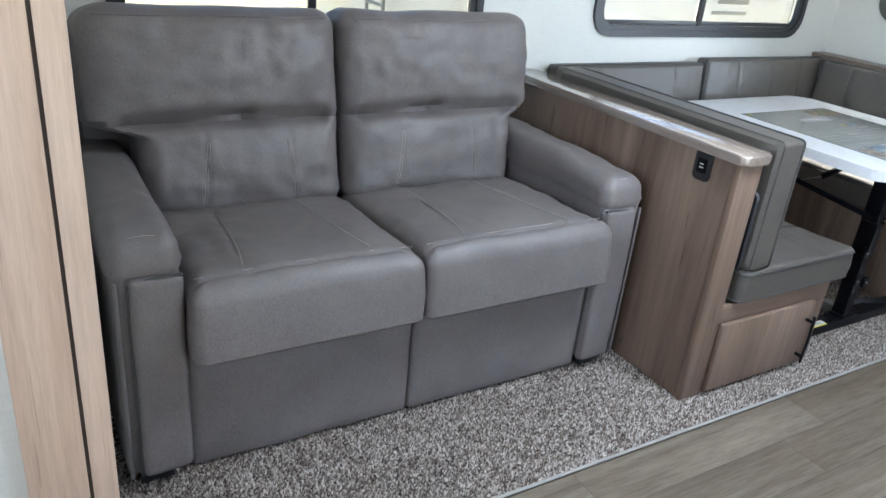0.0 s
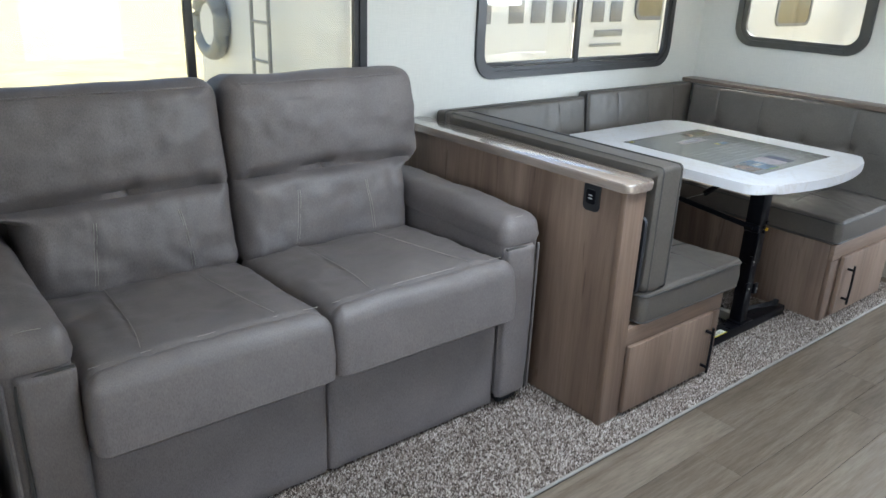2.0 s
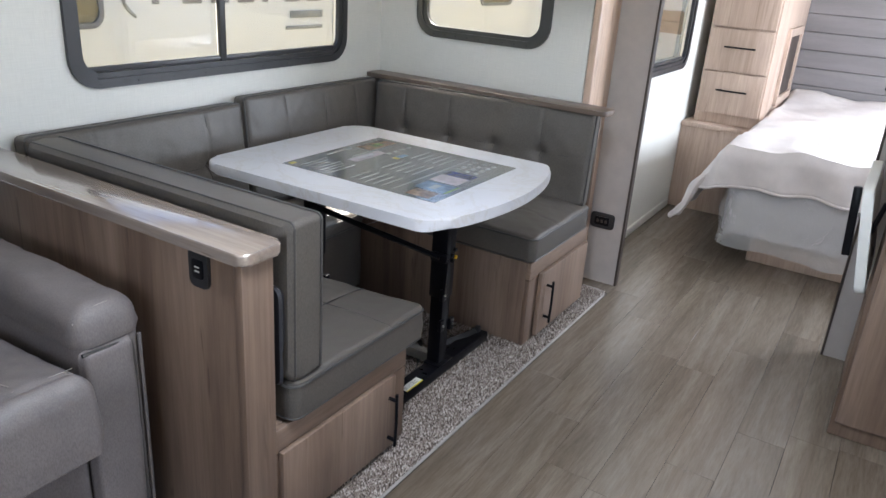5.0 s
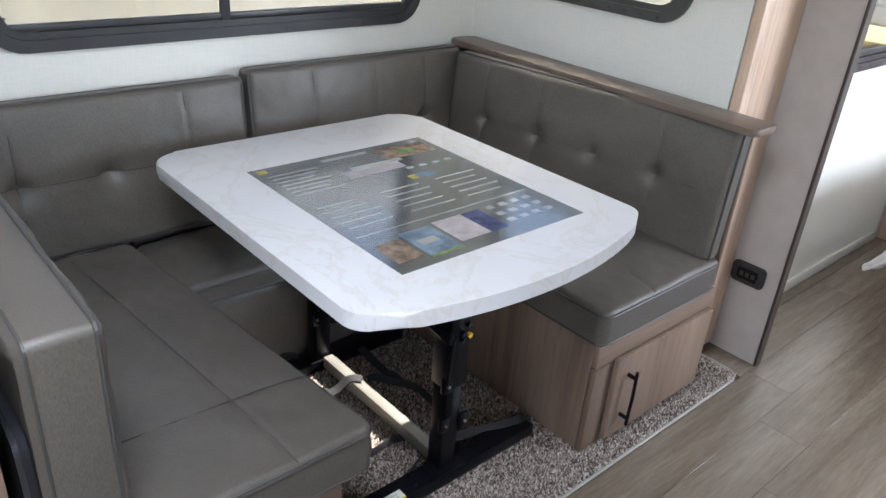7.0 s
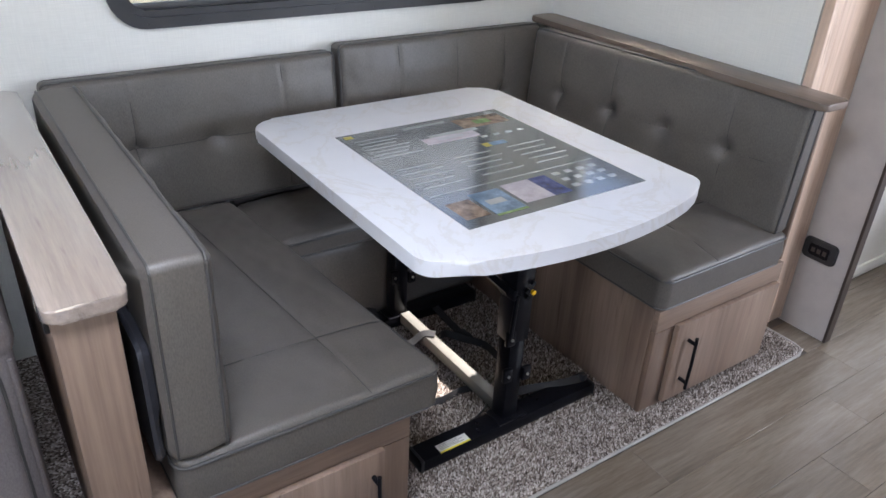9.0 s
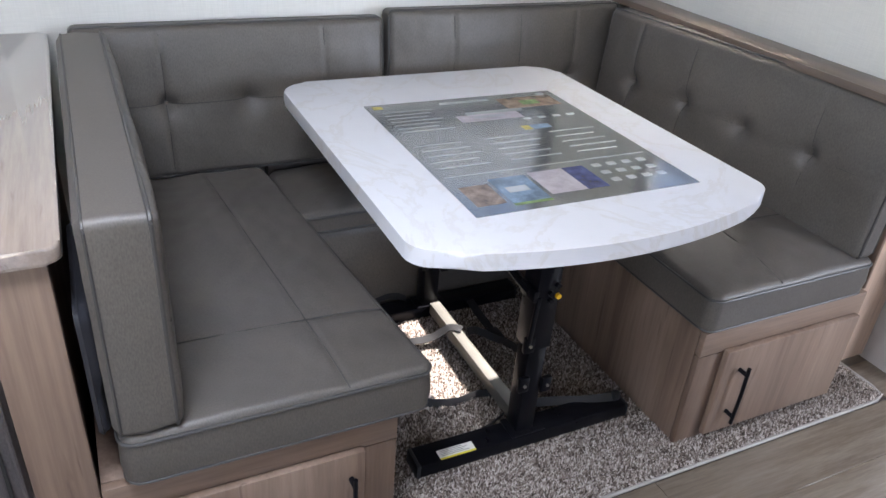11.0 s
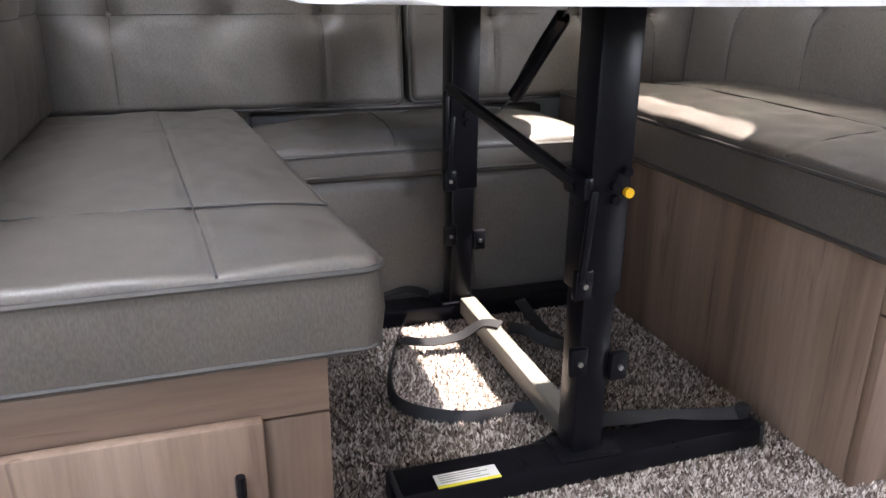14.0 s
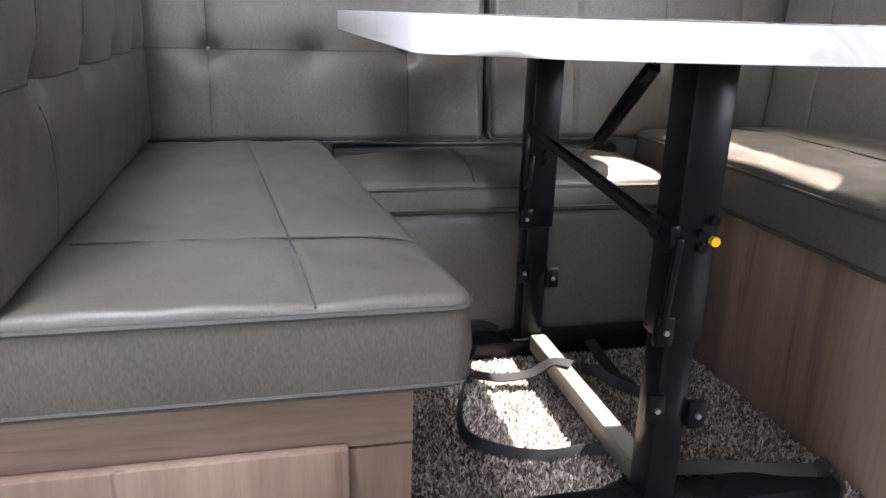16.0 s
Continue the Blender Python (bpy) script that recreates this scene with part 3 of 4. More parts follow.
for a, b, c in ((0.275, SPLIT - 0.002, 1.0), (SPLIT + 0.002, 1.507, 7.0)):
    l = b - a
    m = frame_of(((a + b) / 2, 1.735, 0.348), (1, 0, 0), (0, 1, -0.075))
    seat = part("seat", pad(l, 0.62, 0.202, 0.05, m, 0.016, lines=[(-l * 0.27, -0.26, -l * 0.2, 0.3, 0.004, 0.006), (l * 0.27, -0.26, l * 0.2, 0.3, 0.004, 0.006), (-l / 2, -0.262, l / 2, -0.262, 0.006, 0.008)], rc=0.03, seed=c, crumple=0.004, nx=90, ny=80, foot=0.02), M_SOFA, sofa)
    for s in (-1, 1):
        stitch([m @ Vector((s * l * 0.275, -0.235, 0.2145)), m @ Vector((s * l * 0.24, -0.1, 0.2185)), m @ Vector((s * l * 0.205, 0.2, 0.2165))], seat)
    stitch([m @ Vector((l * k, -0.25, 0.202 + 0.008 * (1 - 4 * k * k))) for k in (-0.47, -0.3, -0.15, 0, 0.15, 0.3, 0.47)], seat)
    # the backrest leans: a lumbar half between the arms, and a wider head half above a soft crease
    a2, b2 = (0.152, b) if a < 0.5 else (a, 1.583)
    mid_x = (a + b) / 2
    bw, bt = 0.59, 0.195
    mb = frame_of((mid_x, 2.218, 0.757), (1, 0, 0), (0, 0.18, 1.0))
    crease = [(-l * 0.40, -0.012, 0.0, -0.004, 0.034, 0.020), (0.0, -0.004, l * 0.40, -0.012, 0.034, 0.020), (-l / 2, -0.016, l / 2, -0.016, 0.013, 0.009)]
    seams = [(k * l, -0.25, k * l * 0.92, -0.04, 0.004, 0.008) for k in (-0.22, 0.22)]
    bm = pad(l - 0.008, bw, bt, 0.06, Matrix(), 0.012, lines=crease + seams, rc=0.06, seed=c + 2, crumple=0.006, nx=90, ny=110, foot=0.03)
    for v in bm.verts:
        x, y = v.co.x, v.co.y
        rise = min(1.0, max(0.0, (y + 0.055) / 0.045))
        rise = rise * rise * (3 - 2 * rise)
        wide = (a - a2) if x < 0 else (b2 - b)
        v.co.x += math.copysign(wide, x) * rise * (2 * abs(x) / l) ** 2
        if v.co.z > bt * 0.5:
            lobe = math.sin(math.pi * min(1, max(0, (y + 0.29) / 0.28))) if y < -0.01 else math.sin(math.pi * min(1, (y + 0.01) / 0.30))
            v.co.z += 0.02 * lobe * (1 - (2 * x / l) ** 4 if abs(2 * x / l) < 1 else 0)
            v.co.z += 0.006 * math.sin(x * 46 + 9 * y + c) * math.exp(-((y + 0.015) / 0.035) ** 2) * (2 * abs(x) / l) ** 2
        if y > bw / 2 - 0.08:
            v.co.y += 0.008 * noise.noise((x * 5 + c, 0, 1))
    skin = [v.co.copy() for v in bm.verts if v.co.z > bt * 0.6]

    def on_skin(x, y):
        q = min(skin, key=lambda p: (p.x - x) ** 2 + (p.y - y) ** 2)
        return mb @ Vector((x, y, q.z + 0.0006))

    rows_at = [[on_skin(k * l * (1 - 0.03 * n), -0.24 + 0.034 * n) for n in range(6)] for k in (-0.235, -0.222, 0.222, 0.235)]
    rim = [on_skin(-(mid_x - a2) + 0.05 + (b2 - a2 - 0.1) * n / 16, bw / 2 - 0.03) for n in range(17)]
    bmesh.ops.transform(bm, matrix=mb, verts=bm.verts)
    back = part("backrest", bm, M_SOFA, sofa)
    for row in rows_at:
        stitch(row, back)
    part("piping", tube(smooth_line(rim, 3), 0.003, 6), M_SOFA, back)
for x0, x1, s in ((0.118, 0.272, -1), (1.513, 1.672, 1)):
    arm = part("arm", box(x0 + 0.003, x1 - 0.002, 1.513, 2.28, 0.045, 0.64, 0.028, 4), M_SOFA, sofa)
    m = frame_of(((x0 + x1) / 2, 1.895, 0.59), (1, 0, 0), (0, 1, 0))
    cap = part("arm_cap", pad(x1 - x0 + 0.006, 0.775, 0.088, 0.05, m, 0.012, rc=0.045, seed=x0 * 9, nx=28, ny=60, crumple=0.004, foot=0.003), M_SOFA, arm)
    f0, f1 = (x0 + 0.036, x1 - 0.002) if s < 0 else (x0 + 0.002, x1 - 0.036)
    part("front_face", pad(f1 - f0, 0.53, 0.028, 0.012, frame_of(((f0 + f1) / 2, 1.522, 0.32), (1, 0, 0), (0, 0, 1)), 0.006, rc=0.014, nx=14, ny=24), M_SOFA, arm)
    q = f0 if s < 0 else f1
    part("piping", tube(smooth_line([(q - s * -0.002, 1.503, 0.06), (q, 1.503, 0.3), (q, 1.503, 0.545), (q + s * -0.016, 1.503, 0.575), ((f0 + f1) / 2, 1.503, 0.582), (f1 if s < 0 else f0, 1.503, 0.585)], 6), 0.0045, 6), M_SEAM, arm)
    o = x0 + 0.012 if s < 0 else x1 - 0.012
    part("outer_piping", tube(smooth_line([(o, 1.512, 0.05), (o, 1.51, 0.3), (o, 1.51, 0.58)], 5), 0.005, 6), M_SOFA, arm)
    stitch([m @ Vector((k * (x1 - x0), -0.362, 0.085 - 0.03 * (abs(k) * 2.1) ** 3)) for k in (-0.46, -0.3, 0, 0.3, 0.46)], cap)
    for y in (1.55, 2.2):
        part("foot", box((x0 + x1) / 2 - 0.045, (x0 + x1) / 2 + 0.035, y - 0.02, y + 0.04, 0.01, 0.05, 0.004), M_BLACKP, sofa, "black plastic foot")

sofa.location.x -= 0.011

# ---- partition between sofa and dinette ----
wall = thing("partition", (1.77, 1.8, 0.012), "oak-print half-height partition between sofa and dinette", "partition")
part("panel", box(1.718, 1.79, 1.262, YB - 0.002, 0.01, 0.80, 0.002), M_OAK, wall)
part("end_post", box(1.712, 1.806, 1.236, 1.261, 0.01, 0.80, 0.003), M_OAK, wall)
part("capping", prism(rounded(1.703, 1.828, 1.222, YB - 0.002, 0.022), 0.802, 0.83, 0.006), M_PARTTOP, wall, "glossy grey-brown wooden capping")
usb = thing("usb_socket", (1.716, 1.36, 0.76), "black twin USB charging socket on the partition", "socket")
SOCK = frame_of((1.717, 1.365, 0.762), (0, -1, 0), (0, 0, 1))
part("plate", prism(rounded(-0.03, 0.03, -0.045, 0.045, 0.012), 0, 0.009, 0.003, SOCK), M_BLACKP, usb)
part("socket_face", prism(rounded(-0.017, 0.017, -0.022, 0.022, 0.005), 0.009, 0.012, 0.001, SOCK), M_BLACK, usb)
for d in (-0.005, 0.005):
    part("port", turn(box(-0.007, 0.007, d - 0.0017, d + 0.0017, 0.012, 0.0132), SOCK), M_LABEL, usb, "pale slot")

# ---- dinette seats ----
def handle(parent, top, low, out=(0, -1, 0)):
    """A black bar pull on two posts."""
    t, b, o = Vector(top), Vector(low), Vector(out)
    h = part("handle", tube([t + o * 0.026, t.lerp(b, 0.5) + o * 0.028, b + o * 0.026], 0.0052, 8), M_BLACK, parent, "black bar handle")
    for q in (t.lerp(b, 0.12), t.lerp(b, 0.88)):
        part("post", cylinder(q, q + o * 0.027, 0.006, 10), M_BLACK, h)
    return h


def locker(name, x0, x1, y0, top, door, hx, label):
    """A bench base: side, face frame round a door, and the door with its pull."""
    s = thing(name, ((x0 + x1) / 2, 1.8, 0.012), label, "bench", "dinette benches")
    part("carcass", box(x0, x1, y0 + 0.02, YB - 0.12, 0.008, top, 0.002), M_OAK, s)
    part("top_rail", box(x0, x1, y0, y0 + 0.019, door[3] + 0.003 - 0.012, top, 0.002), M_OAKX, s)
    part("stile", box(x0, door[0] + 0.012, y0 + 0.001, y0 + 0.019, 0.008, door[3] - 0.012, 0.002), M_OAK, s)
    part("stile", box(door[1] - 0.012, x1, y0 + 0.001, y0 + 0.019, 0.008, door[3] - 0.012, 0.002), M_OAK, s)
    part("bottom_rail", box(door[0] + 0.012, door[1] - 0.012, y0 + 0.001, y0 + 0.019, 0.008, door[2] + 0.02, 0.002), M_OAKX, s)
    d = part("door", box(door[0], door[1], y0 - 0.019, y0 - 0.001, door[2], door[3], 0.004), M_OAK, s, "oak-print locker door")
    handle(d, (hx, y0 - 0.019, door[3] - 0.045), (hx, y0 - 0.019, door[3] - 0.225))
    return s


locker("bench_locker", 1.808, 2.36, 1.24, 0.334, (1.812, 2.285, 0.03, 0.275), 2.255, "oak-print bench base with one door, beside the partition")
locker("bench_locker", 3.13, 3.695, 1.2, 0.362, (3.205, 3.675, 0.03, 0.302), 3.262, "oak-print bench base with one door, below the end window")


def bench_cushion(x0, x1, y0, y1, z0, z1, label, lines, seed, crown=0.008, taper=0.0):
    """A boxed seat cushion; taper narrows it towards the wall on its +x side."""
    c = thing("seat_cushion", ((x0 + x1) / 2, (y0 + y1) / 2, z0), label, "cushion", "dinette cushions")
    m = Matrix.Translation(((x0 + x1) / 2, (y0 + y1) / 2, z0))
    l, w, t = x1 - x0, y1 - y0, z1 - z0
    cx, cy = (x0 + x1) / 2, (y0 + y1) / 2

    def narrow(bm):
        for v in bm.verts:
            v.co.x -= taper * (v.co.y - y0) * (v.co.x - x0) / l
        return bm

    body = part("cover", narrow(pad(l, w, t, 0.014, m, crown, lines=[(a - cx, b - cy, d - cx, e - cy, 0.003, 0.006) for a, b, d, e in lines], rc=0.03, nx=110, ny=130, seed=seed, crumple=0.0025, foot=0.012)), M_SEAT, c)
    part("piping", narrow(pad_edge(l, w, t - 0.013, 0.03, m, 0.0038, 0.001)), M_PIPE, c, "dark piping")
    part("piping", narrow(pad_edge(l, w, 0.012, 0.03, m, 0.003, 0.0)), M_PIPE, c, "dark piping")
    for a, b, d, e in lines:
        seam = [Vector((a + (d - a) * k / 12, b + (e - b) * k / 12, 0)) for k in range(13)]
        for q in seam:
            u, v = 2 * (q.x - cx) / l, 2 * (q.y - cy) / w
            q.z = z1 + crown * (1 - u ** 4) * (1 - v ** 4) - 0.0012
            dd = min(l / 2 - abs(q.x - cx), w / 2 - abs(q.y - cy))
            q.z -= 0.014 - math.sqrt(max(0, 0.014 ** 2 - (0.014 - min(dd, 0.014)) ** 2))
        part("seam", narrow(tube(seam, 0.0016, 5)), M_SEAM, body)
    return c


bench_cushion(1.85, 2.425, 1.22, 2.235, 0.336, 0.452, "grey vinyl bench cushion with crossing seams, beside the partition", [(2.252, 1.224, 2.225, 2.2), (1.97, 1.452, 2.42, 1.440)], 1.0, taper=0.1)
bench_cushion(3.115, 3.66, 1.19, 2.235, 0.364, 0.474, "grey vinyl bench cushion with crossing seams, below the end window", [(3.33, 1.194, 3.33, 2.2), (3.12, 1.43, 3.6, 1.44)], 4.0, crown=0.03)
bench_cushion(2.356, 3.108, 1.985, 2.305, 0.332, 0.402, "grey vinyl seat cushion between the two benches", [(2.63, 1.99, 2.63, 2.25)], 6.0, crown=0.032)
mid = thing("middle_bench", (2.74, 2.02, 0.012), "grey vinyl-covered front panel below the middle seat", "bench")
part("cover", pad(0.76, 0.29, 0.03, 0.012, frame_of((2.742, 2.035, 0.183), (1, 0, 0), (0, 0, 1)), 0.004, rc=0.01, nx=20, ny=14), M_SEAT, mid)
part("shelf", box(2.36, 3.125, 2.04, YB - 0.003, 0.012, 0.328, 0.003), M_OAKX, mid)
part("back_rail", box(2.36, 3.11, 2.312, 2.362, 0.33, 0.42, 0.006), M_SEAT, mid)


def tufted(x_or_y, origin, u, v, l, w, t, label, cols, row, seed, group="dinette cushions", base=None, crown=0.014, corner=0.016):
    """A standing back cushion with a row of buttons, upright seams and one level seam."""
    m = frame_of(origin, u, v)
    c = thing("back_cushion", base, label, "cushion", group)
    dips = [(q, row, 0.034, 0.03) for q in cols]
    lines = [(q, -w / 2 + 0.005, q, w / 2 - 0.005, 0.0035, 0.006) for q in cols] + [(-l / 2, row, l / 2, row, 0.004, 0.007)]
    body = part("cover", pad(l, w, t, 0.016, m, crown, dips, lines, corner, 150, 76, seed, 0.0016, 0.012), M_SEAT, c)

    def face(x, y):
        z = t + crown * (1 - (2 * x / l) ** 4) * (1 - (2 * y / w) ** 4) - 0.0032
        for dx, dy, depth, rad in dips:
            d = math.hypot(x - dx, y - dy) / rad
            z -= depth / (1 + 1.6 * d * d) * max(0.0, 1 - d * 0.28) if d < 3.5 else 0
        return m @ Vector((x, y, z))

    for q in cols:
        part("seam", tube([face(q, -w / 2 + 0.02 + (w - 0.04) * k / 24) for k in range(25)], 0.0013, 5), M_SEAM, body)
        part("button", prism(rounded(-0.008, 0.008, -0.008, 0.008, 0.0079, 4), -0.001, 0.004, 0.0015, Matrix.Translation(face(q, row) - m.translation) @ m), M_SEAT, body)
    part("seam", tube([face(-l / 2 + 0.02 + (l - 0.04) * k / 60, row) for k in range(61)], 0.0013, 5), M_SEAM, body)
    part("piping", pad_edge(l, w, t - 0.012, corner, m, 0.0038, 0.001), M_PIPE, c, "dark piping")
    part("piping", pad_edge(l, w, 0.012, corner, m, 0.003, 0.0), M_PIPE, c, "dark piping")
    return c


UP_N = (0, 0.10, 1)
tufted("x", (2.295, 2.335, 0.645), (1, 0, 0), UP_N, 0.835, 0.41, 0.075, "grey vinyl back cushion with buttoned tufts, under the dinette window", [-0.21, 0.01, 0.235], 0.0, 2.0, base=(2.295, 2.3, 0.44))
tufted("x", (3.15, 2.335, 0.655), (1, 0, 0), UP_N, 0.83, 0.425, 0.075, "grey vinyl corner back cushion with buttoned tufts", [-0.205, 0.03, 0.24], -0.012, 3.0, base=(3.15, 2.3, 0.40))
tufted("y", (3.632, 1.73, 0.668), (0.115, -1, 0), (0.06, 0, 1), 1.035, 0.40, 0.085, "grey vinyl back cushion with buttoned tufts, below the end window", [-0.36, -0.135, 0.08, 0.30], 0.005, 8.0, base=(3.63, 1.73, 0.47))
tufted("y", (1.846, 1.727, 0.659), (0, 1, 0), (0.004, 0, 1), 1.01, 0.405, 0.113, "grey vinyl back cushion leaning on the partition", [-0.30, -0.08, 0.14, 0.34], 0.0, 9.0, base=(1.88, 1.732, 0.455))
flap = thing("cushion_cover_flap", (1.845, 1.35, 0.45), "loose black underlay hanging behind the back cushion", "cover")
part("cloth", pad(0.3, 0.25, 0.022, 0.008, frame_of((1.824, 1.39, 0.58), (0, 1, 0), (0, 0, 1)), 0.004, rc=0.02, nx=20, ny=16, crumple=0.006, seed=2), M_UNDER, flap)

shelf = thing("ledge", (3.65, 1.75, 0.86), "dark brown wooden ledge behind the dinette back cushion", "shelf")
part("board", prism(rounded(3.585, X1 - 0.001, 1.155, YB - 0.002, 0.018), 0.868, 0.888, 0.005), M_TRIM, shelf)
part("backboard", box(3.688, X1 - 0.002, 1.21, YB - 0.12, 0.365, 0.867, 0.003), M_OAK, shelf)

# ---- table ----
def table_outline():
    pts = []
    x0, x1, y0, y1, bow = 2.35, 3.185, 1.182, 2.105, 0.082
    r = 0.075
    for cx, cy, a0, a1 in ((x1 - r, y1 - r, 0, 90), (x0 + r, y1 - r, 90, 180)):
        pts += [(cx + r * math.cos(radians(a0 + (a1 - a0) * i / 8)), cy + r * math.sin(radians(a0 + (a1 - a0) * i / 8))) for i in range(9)]
    pts += [(x0 + (1 - math.cos(radians(9 * i))) * 0.055, y0 + 0.055 * (1 - math.sin(radians(9 * i))) - 0.0) for i in range(0, 8)]
    n = 22
    w = x1 - x0
    for i in range(2, n - 1):
        s = -1 + 2 * i / n
        pts.append((x0 + w * i / n, y0 - bow * (1 - s * s) + 0.004))
    pts += [(x1 - (1 - math.cos(radians(9 * i))) * 0.055, y0 + 0.055 * (1 - math.sin(radians(9 * i)))) for i in range(7, -1, -1)]
    return pts


TOP = 0.741
table = thing("dinette_table", (2.78, 1.65, 0.012), "white marble-look dinette table on a folding black steel frame", "table")
part("tabletop", prism(table_outline(), TOP - 0.035, TOP, 0.010, None, 4), M_TABLE, table)
for y, s in ((1.372, 1), (1.955, -1)):
    leg = part("leg", box(2.734, 2.784, y - 0.026, y + 0.026, 0.05, 0.32, 0.004), M_BLACK, table)
    part("upper_tube", box(2.729, 2.789, y - 0.031, y + 0.031, 0.315, 0.70, 0.004), M_BLACK, leg)
    part("foot", box(2.457, 3.078, y - 0.033 - 0.008 * s, y + 0.033 - 0.008 * s, 0.01, 0.052, 0.006), M_BLACK, leg)
    part("weld_plate", box(2.715, 2.811, y - 0.036 - 0.004 * s, y + 0.030 - 0.004 * s, 0.052, 0.058, 0.002), M_BLACK, leg)
    part("mount_plate", box(2.68, 2.84, y - 0.045, y + 0.045, 0.698, 0.706, 0.003), M_BLACK, table)
    for k, (zz, xx) in enumerate(((0.20, 2.796), (0.335, 2.728), (0.215, 2.73))):
        cl = part("clamp", box(xx - 0.014, xx + 0.014, y - 0.036, y - 0.022, zz - 0.022, zz + 0.022, 0.004), M_BLACK, leg)
        part("rivet", cylinder((xx, y - 0.04, zz), (xx, y - 0.034, zz), 0.004, 10), M_STEEL, cl)
    for xx, zz in ((2.762, 0.474), (2.764, 0.455), (2.778, 0.492)):
        part("bolt", cylinder((xx, y - 0.032, zz), (xx, y - 0.04, zz), 0.007, 8), M_BLACK, leg)
    part("pawl", turn(box(2.722, 2.733, y - 0.04, y - 0.03, 0.34, 0.47, 0.003), pose(0, 0, 0, 0, 4, 0), (2.727, y, 0.41)), M_BLACK, leg)
    for q in (2.464, 3.071):
        part("end_cap", box(q - 0.006, q + 0.006, y - 0.034 - 0.008 * s, y + 0.034 - 0.008 * s, 0.009, 0.053, 0.005), M_BLACKP, leg)
part("stretcher", box(2.755, 2.79, 1.40, 1.925, 0.03, 0.068, 0.003), M_BAR, table, "grey steel stretcher")
part("knob", tube([(2.783, 1.341, 0.463), (2.783, 1.337, 0.463), (2.783, 1.333, 0.463)], 0.0068, 12), M_YELLOW, table, "yellow plastic release knob")
part("brace", tube([(2.727, 1.93, 0.525), (2.722, 1.36, 0.472)], 0.011, 8), M_BLACK, table)
part("brace_fork", box(2.716, 2.732, 1.335, 1.40, 0.455, 0.488, 0.006), M_BLACK, table)
part("link", box(2.714, 2.724, 1.915, 1.935, 0.40, 0.52, 0.004), M_BLACK, table)
p0, p1 = Vector((2.73, 1.455, 0.682)), Vector((2.727, 1.60, 0.555))
ax = (p1 - p0).normalized()
sx = ax.cross(Vector((1, 0, 0))).normalized()
sy = ax.cross(sx)
coil = [p0.lerp(p1, i / 420) + 0.0105 * (math.cos(i * 0.9) * sx + math.sin(i * 0.9) * sy) for i in range(421)]
spring = part("spring", tube(coil, 0.0021, 4), M_BLACK, table)
part("hook", tube([p0, p0.lerp(p1, -0.1) + Vector((0.004, 0, 0)), (2.735, 1.405, 0.70)], 0.0015, 5), M_STEEL, spring)
part("wire", tube([p1, (2.727, 1.69, 0.508)], 0.0009, 5), M_STEEL, spring)
lab = thing("warning_label", (2.56, 1.345, 0.053), "white and yellow printed sticker on the table foot", "sticker")
part("paper", box(2.52, 2.615, 1.337, 1.362, 0.0521, 0.0532), M_LABEL, lab)
part("yellow_band", box(2.52, 2.615, 1.332, 1.3368, 0.0521, 0.0533), M_LABELY, lab, "yellow band")
for k in range(4):
    part("print_line", box(2.526, 2.60 - 0.012 * (k % 2), 1.3415 + k * 0.005, 1.3435 + k * 0.005, 0.0532, 0.0534), M_INK, lab)

# ---- printed sheet on the table ----
poster = thing("poster", (2.755, 1.56, TOP), "dark glossy printed sheet of features lying on the table", "poster")
PX0, PX1, PY0, PY1 = 2.51, 3.05, 1.268, 1.882
part("sheet", box(PX0, PX1, PY0, PY1, TOP + 0.0002, TOP + 0.0012), M_POSTER, poster)


def ink(c, x0, x1, y0, y1, name="print_block"):
    """A printed block; x and y as shares of the sheet, y from its far edge."""
    w, h = PX1 - PX0, PY1 - PY0
    z = TOP + 0.0014 + 0.00001 * len(poster.children)
    part(name, box(PX0 + w * x0, PX0 + w * x1, PY1 - h * y1, PY1 - h * y0, TOP + 0.0012, z), c, poster)


M_PBLUE = plain("print_blue", (0.16, 0.22, 0.29), 0.2, vary=0.4, scale=30)
M_PGREEN = plain("print_green", (0.18, 0.26, 0.10), 0.2, vary=0.5, scale=40)
M_PBROWN = plain("print_brown", (0.24, 0.17, 0.12), 0.2, vary=0.6, scale=35)
M_PNAVY = plain("print_navy", (0.06, 0.07, 0.17), 0.2, vary=0.5, scale=40)
M_PPINK = plain("print_pale", (0.40, 0.36, 0.38), 0.2, vary=0.2, scale=30)
M_PYEL = plain("print_yellow", (0.45, 0.38, 0.10), 0.2, vary=0.3, scale=40)
ink(M_PRINT, 0.36, 0.62, 0.035, 0.06)
ink(M_PBROWN, 0.66, 0.96, 0.05, 0.17, "print_picture")
ink(M_PGREEN, 0.76, 0.86, 0.09, 0.14, "print_picture")
for k in range(7):
    ink(M_PRINT, 0.05, 0.30 - 0.03 * (k % 3), 0.09 + k * 0.035, 0.098 + k * 0.035, "print_line")
ink(M_PRINT, 0.42, 0.72, 0.17, 0.20, "print_picture")
ink(M_PPINK, 0.36, 0.68, 0.20, 0.27, "print_picture")
ink(M_RVGREY, 0.44, 0.60, 0.215, 0.24, "print_picture")
ink(M_PBLUE, 0.64, 0.74, 0.36, 0.40, "print_picture")
ink(M_PYEL, 0.60, 0.64, 0.36, 0.40, "print_picture")
for i in range(3):
    for k in range(5):
        ink(M_PRINT, 0.05 + i * 0.32, 0.05 + i * 0.32 + 0.2 + 0.02 * ((k + i) % 3), 0.44 + k * 0.05, 0.447 + k * 0.05, "print_line")
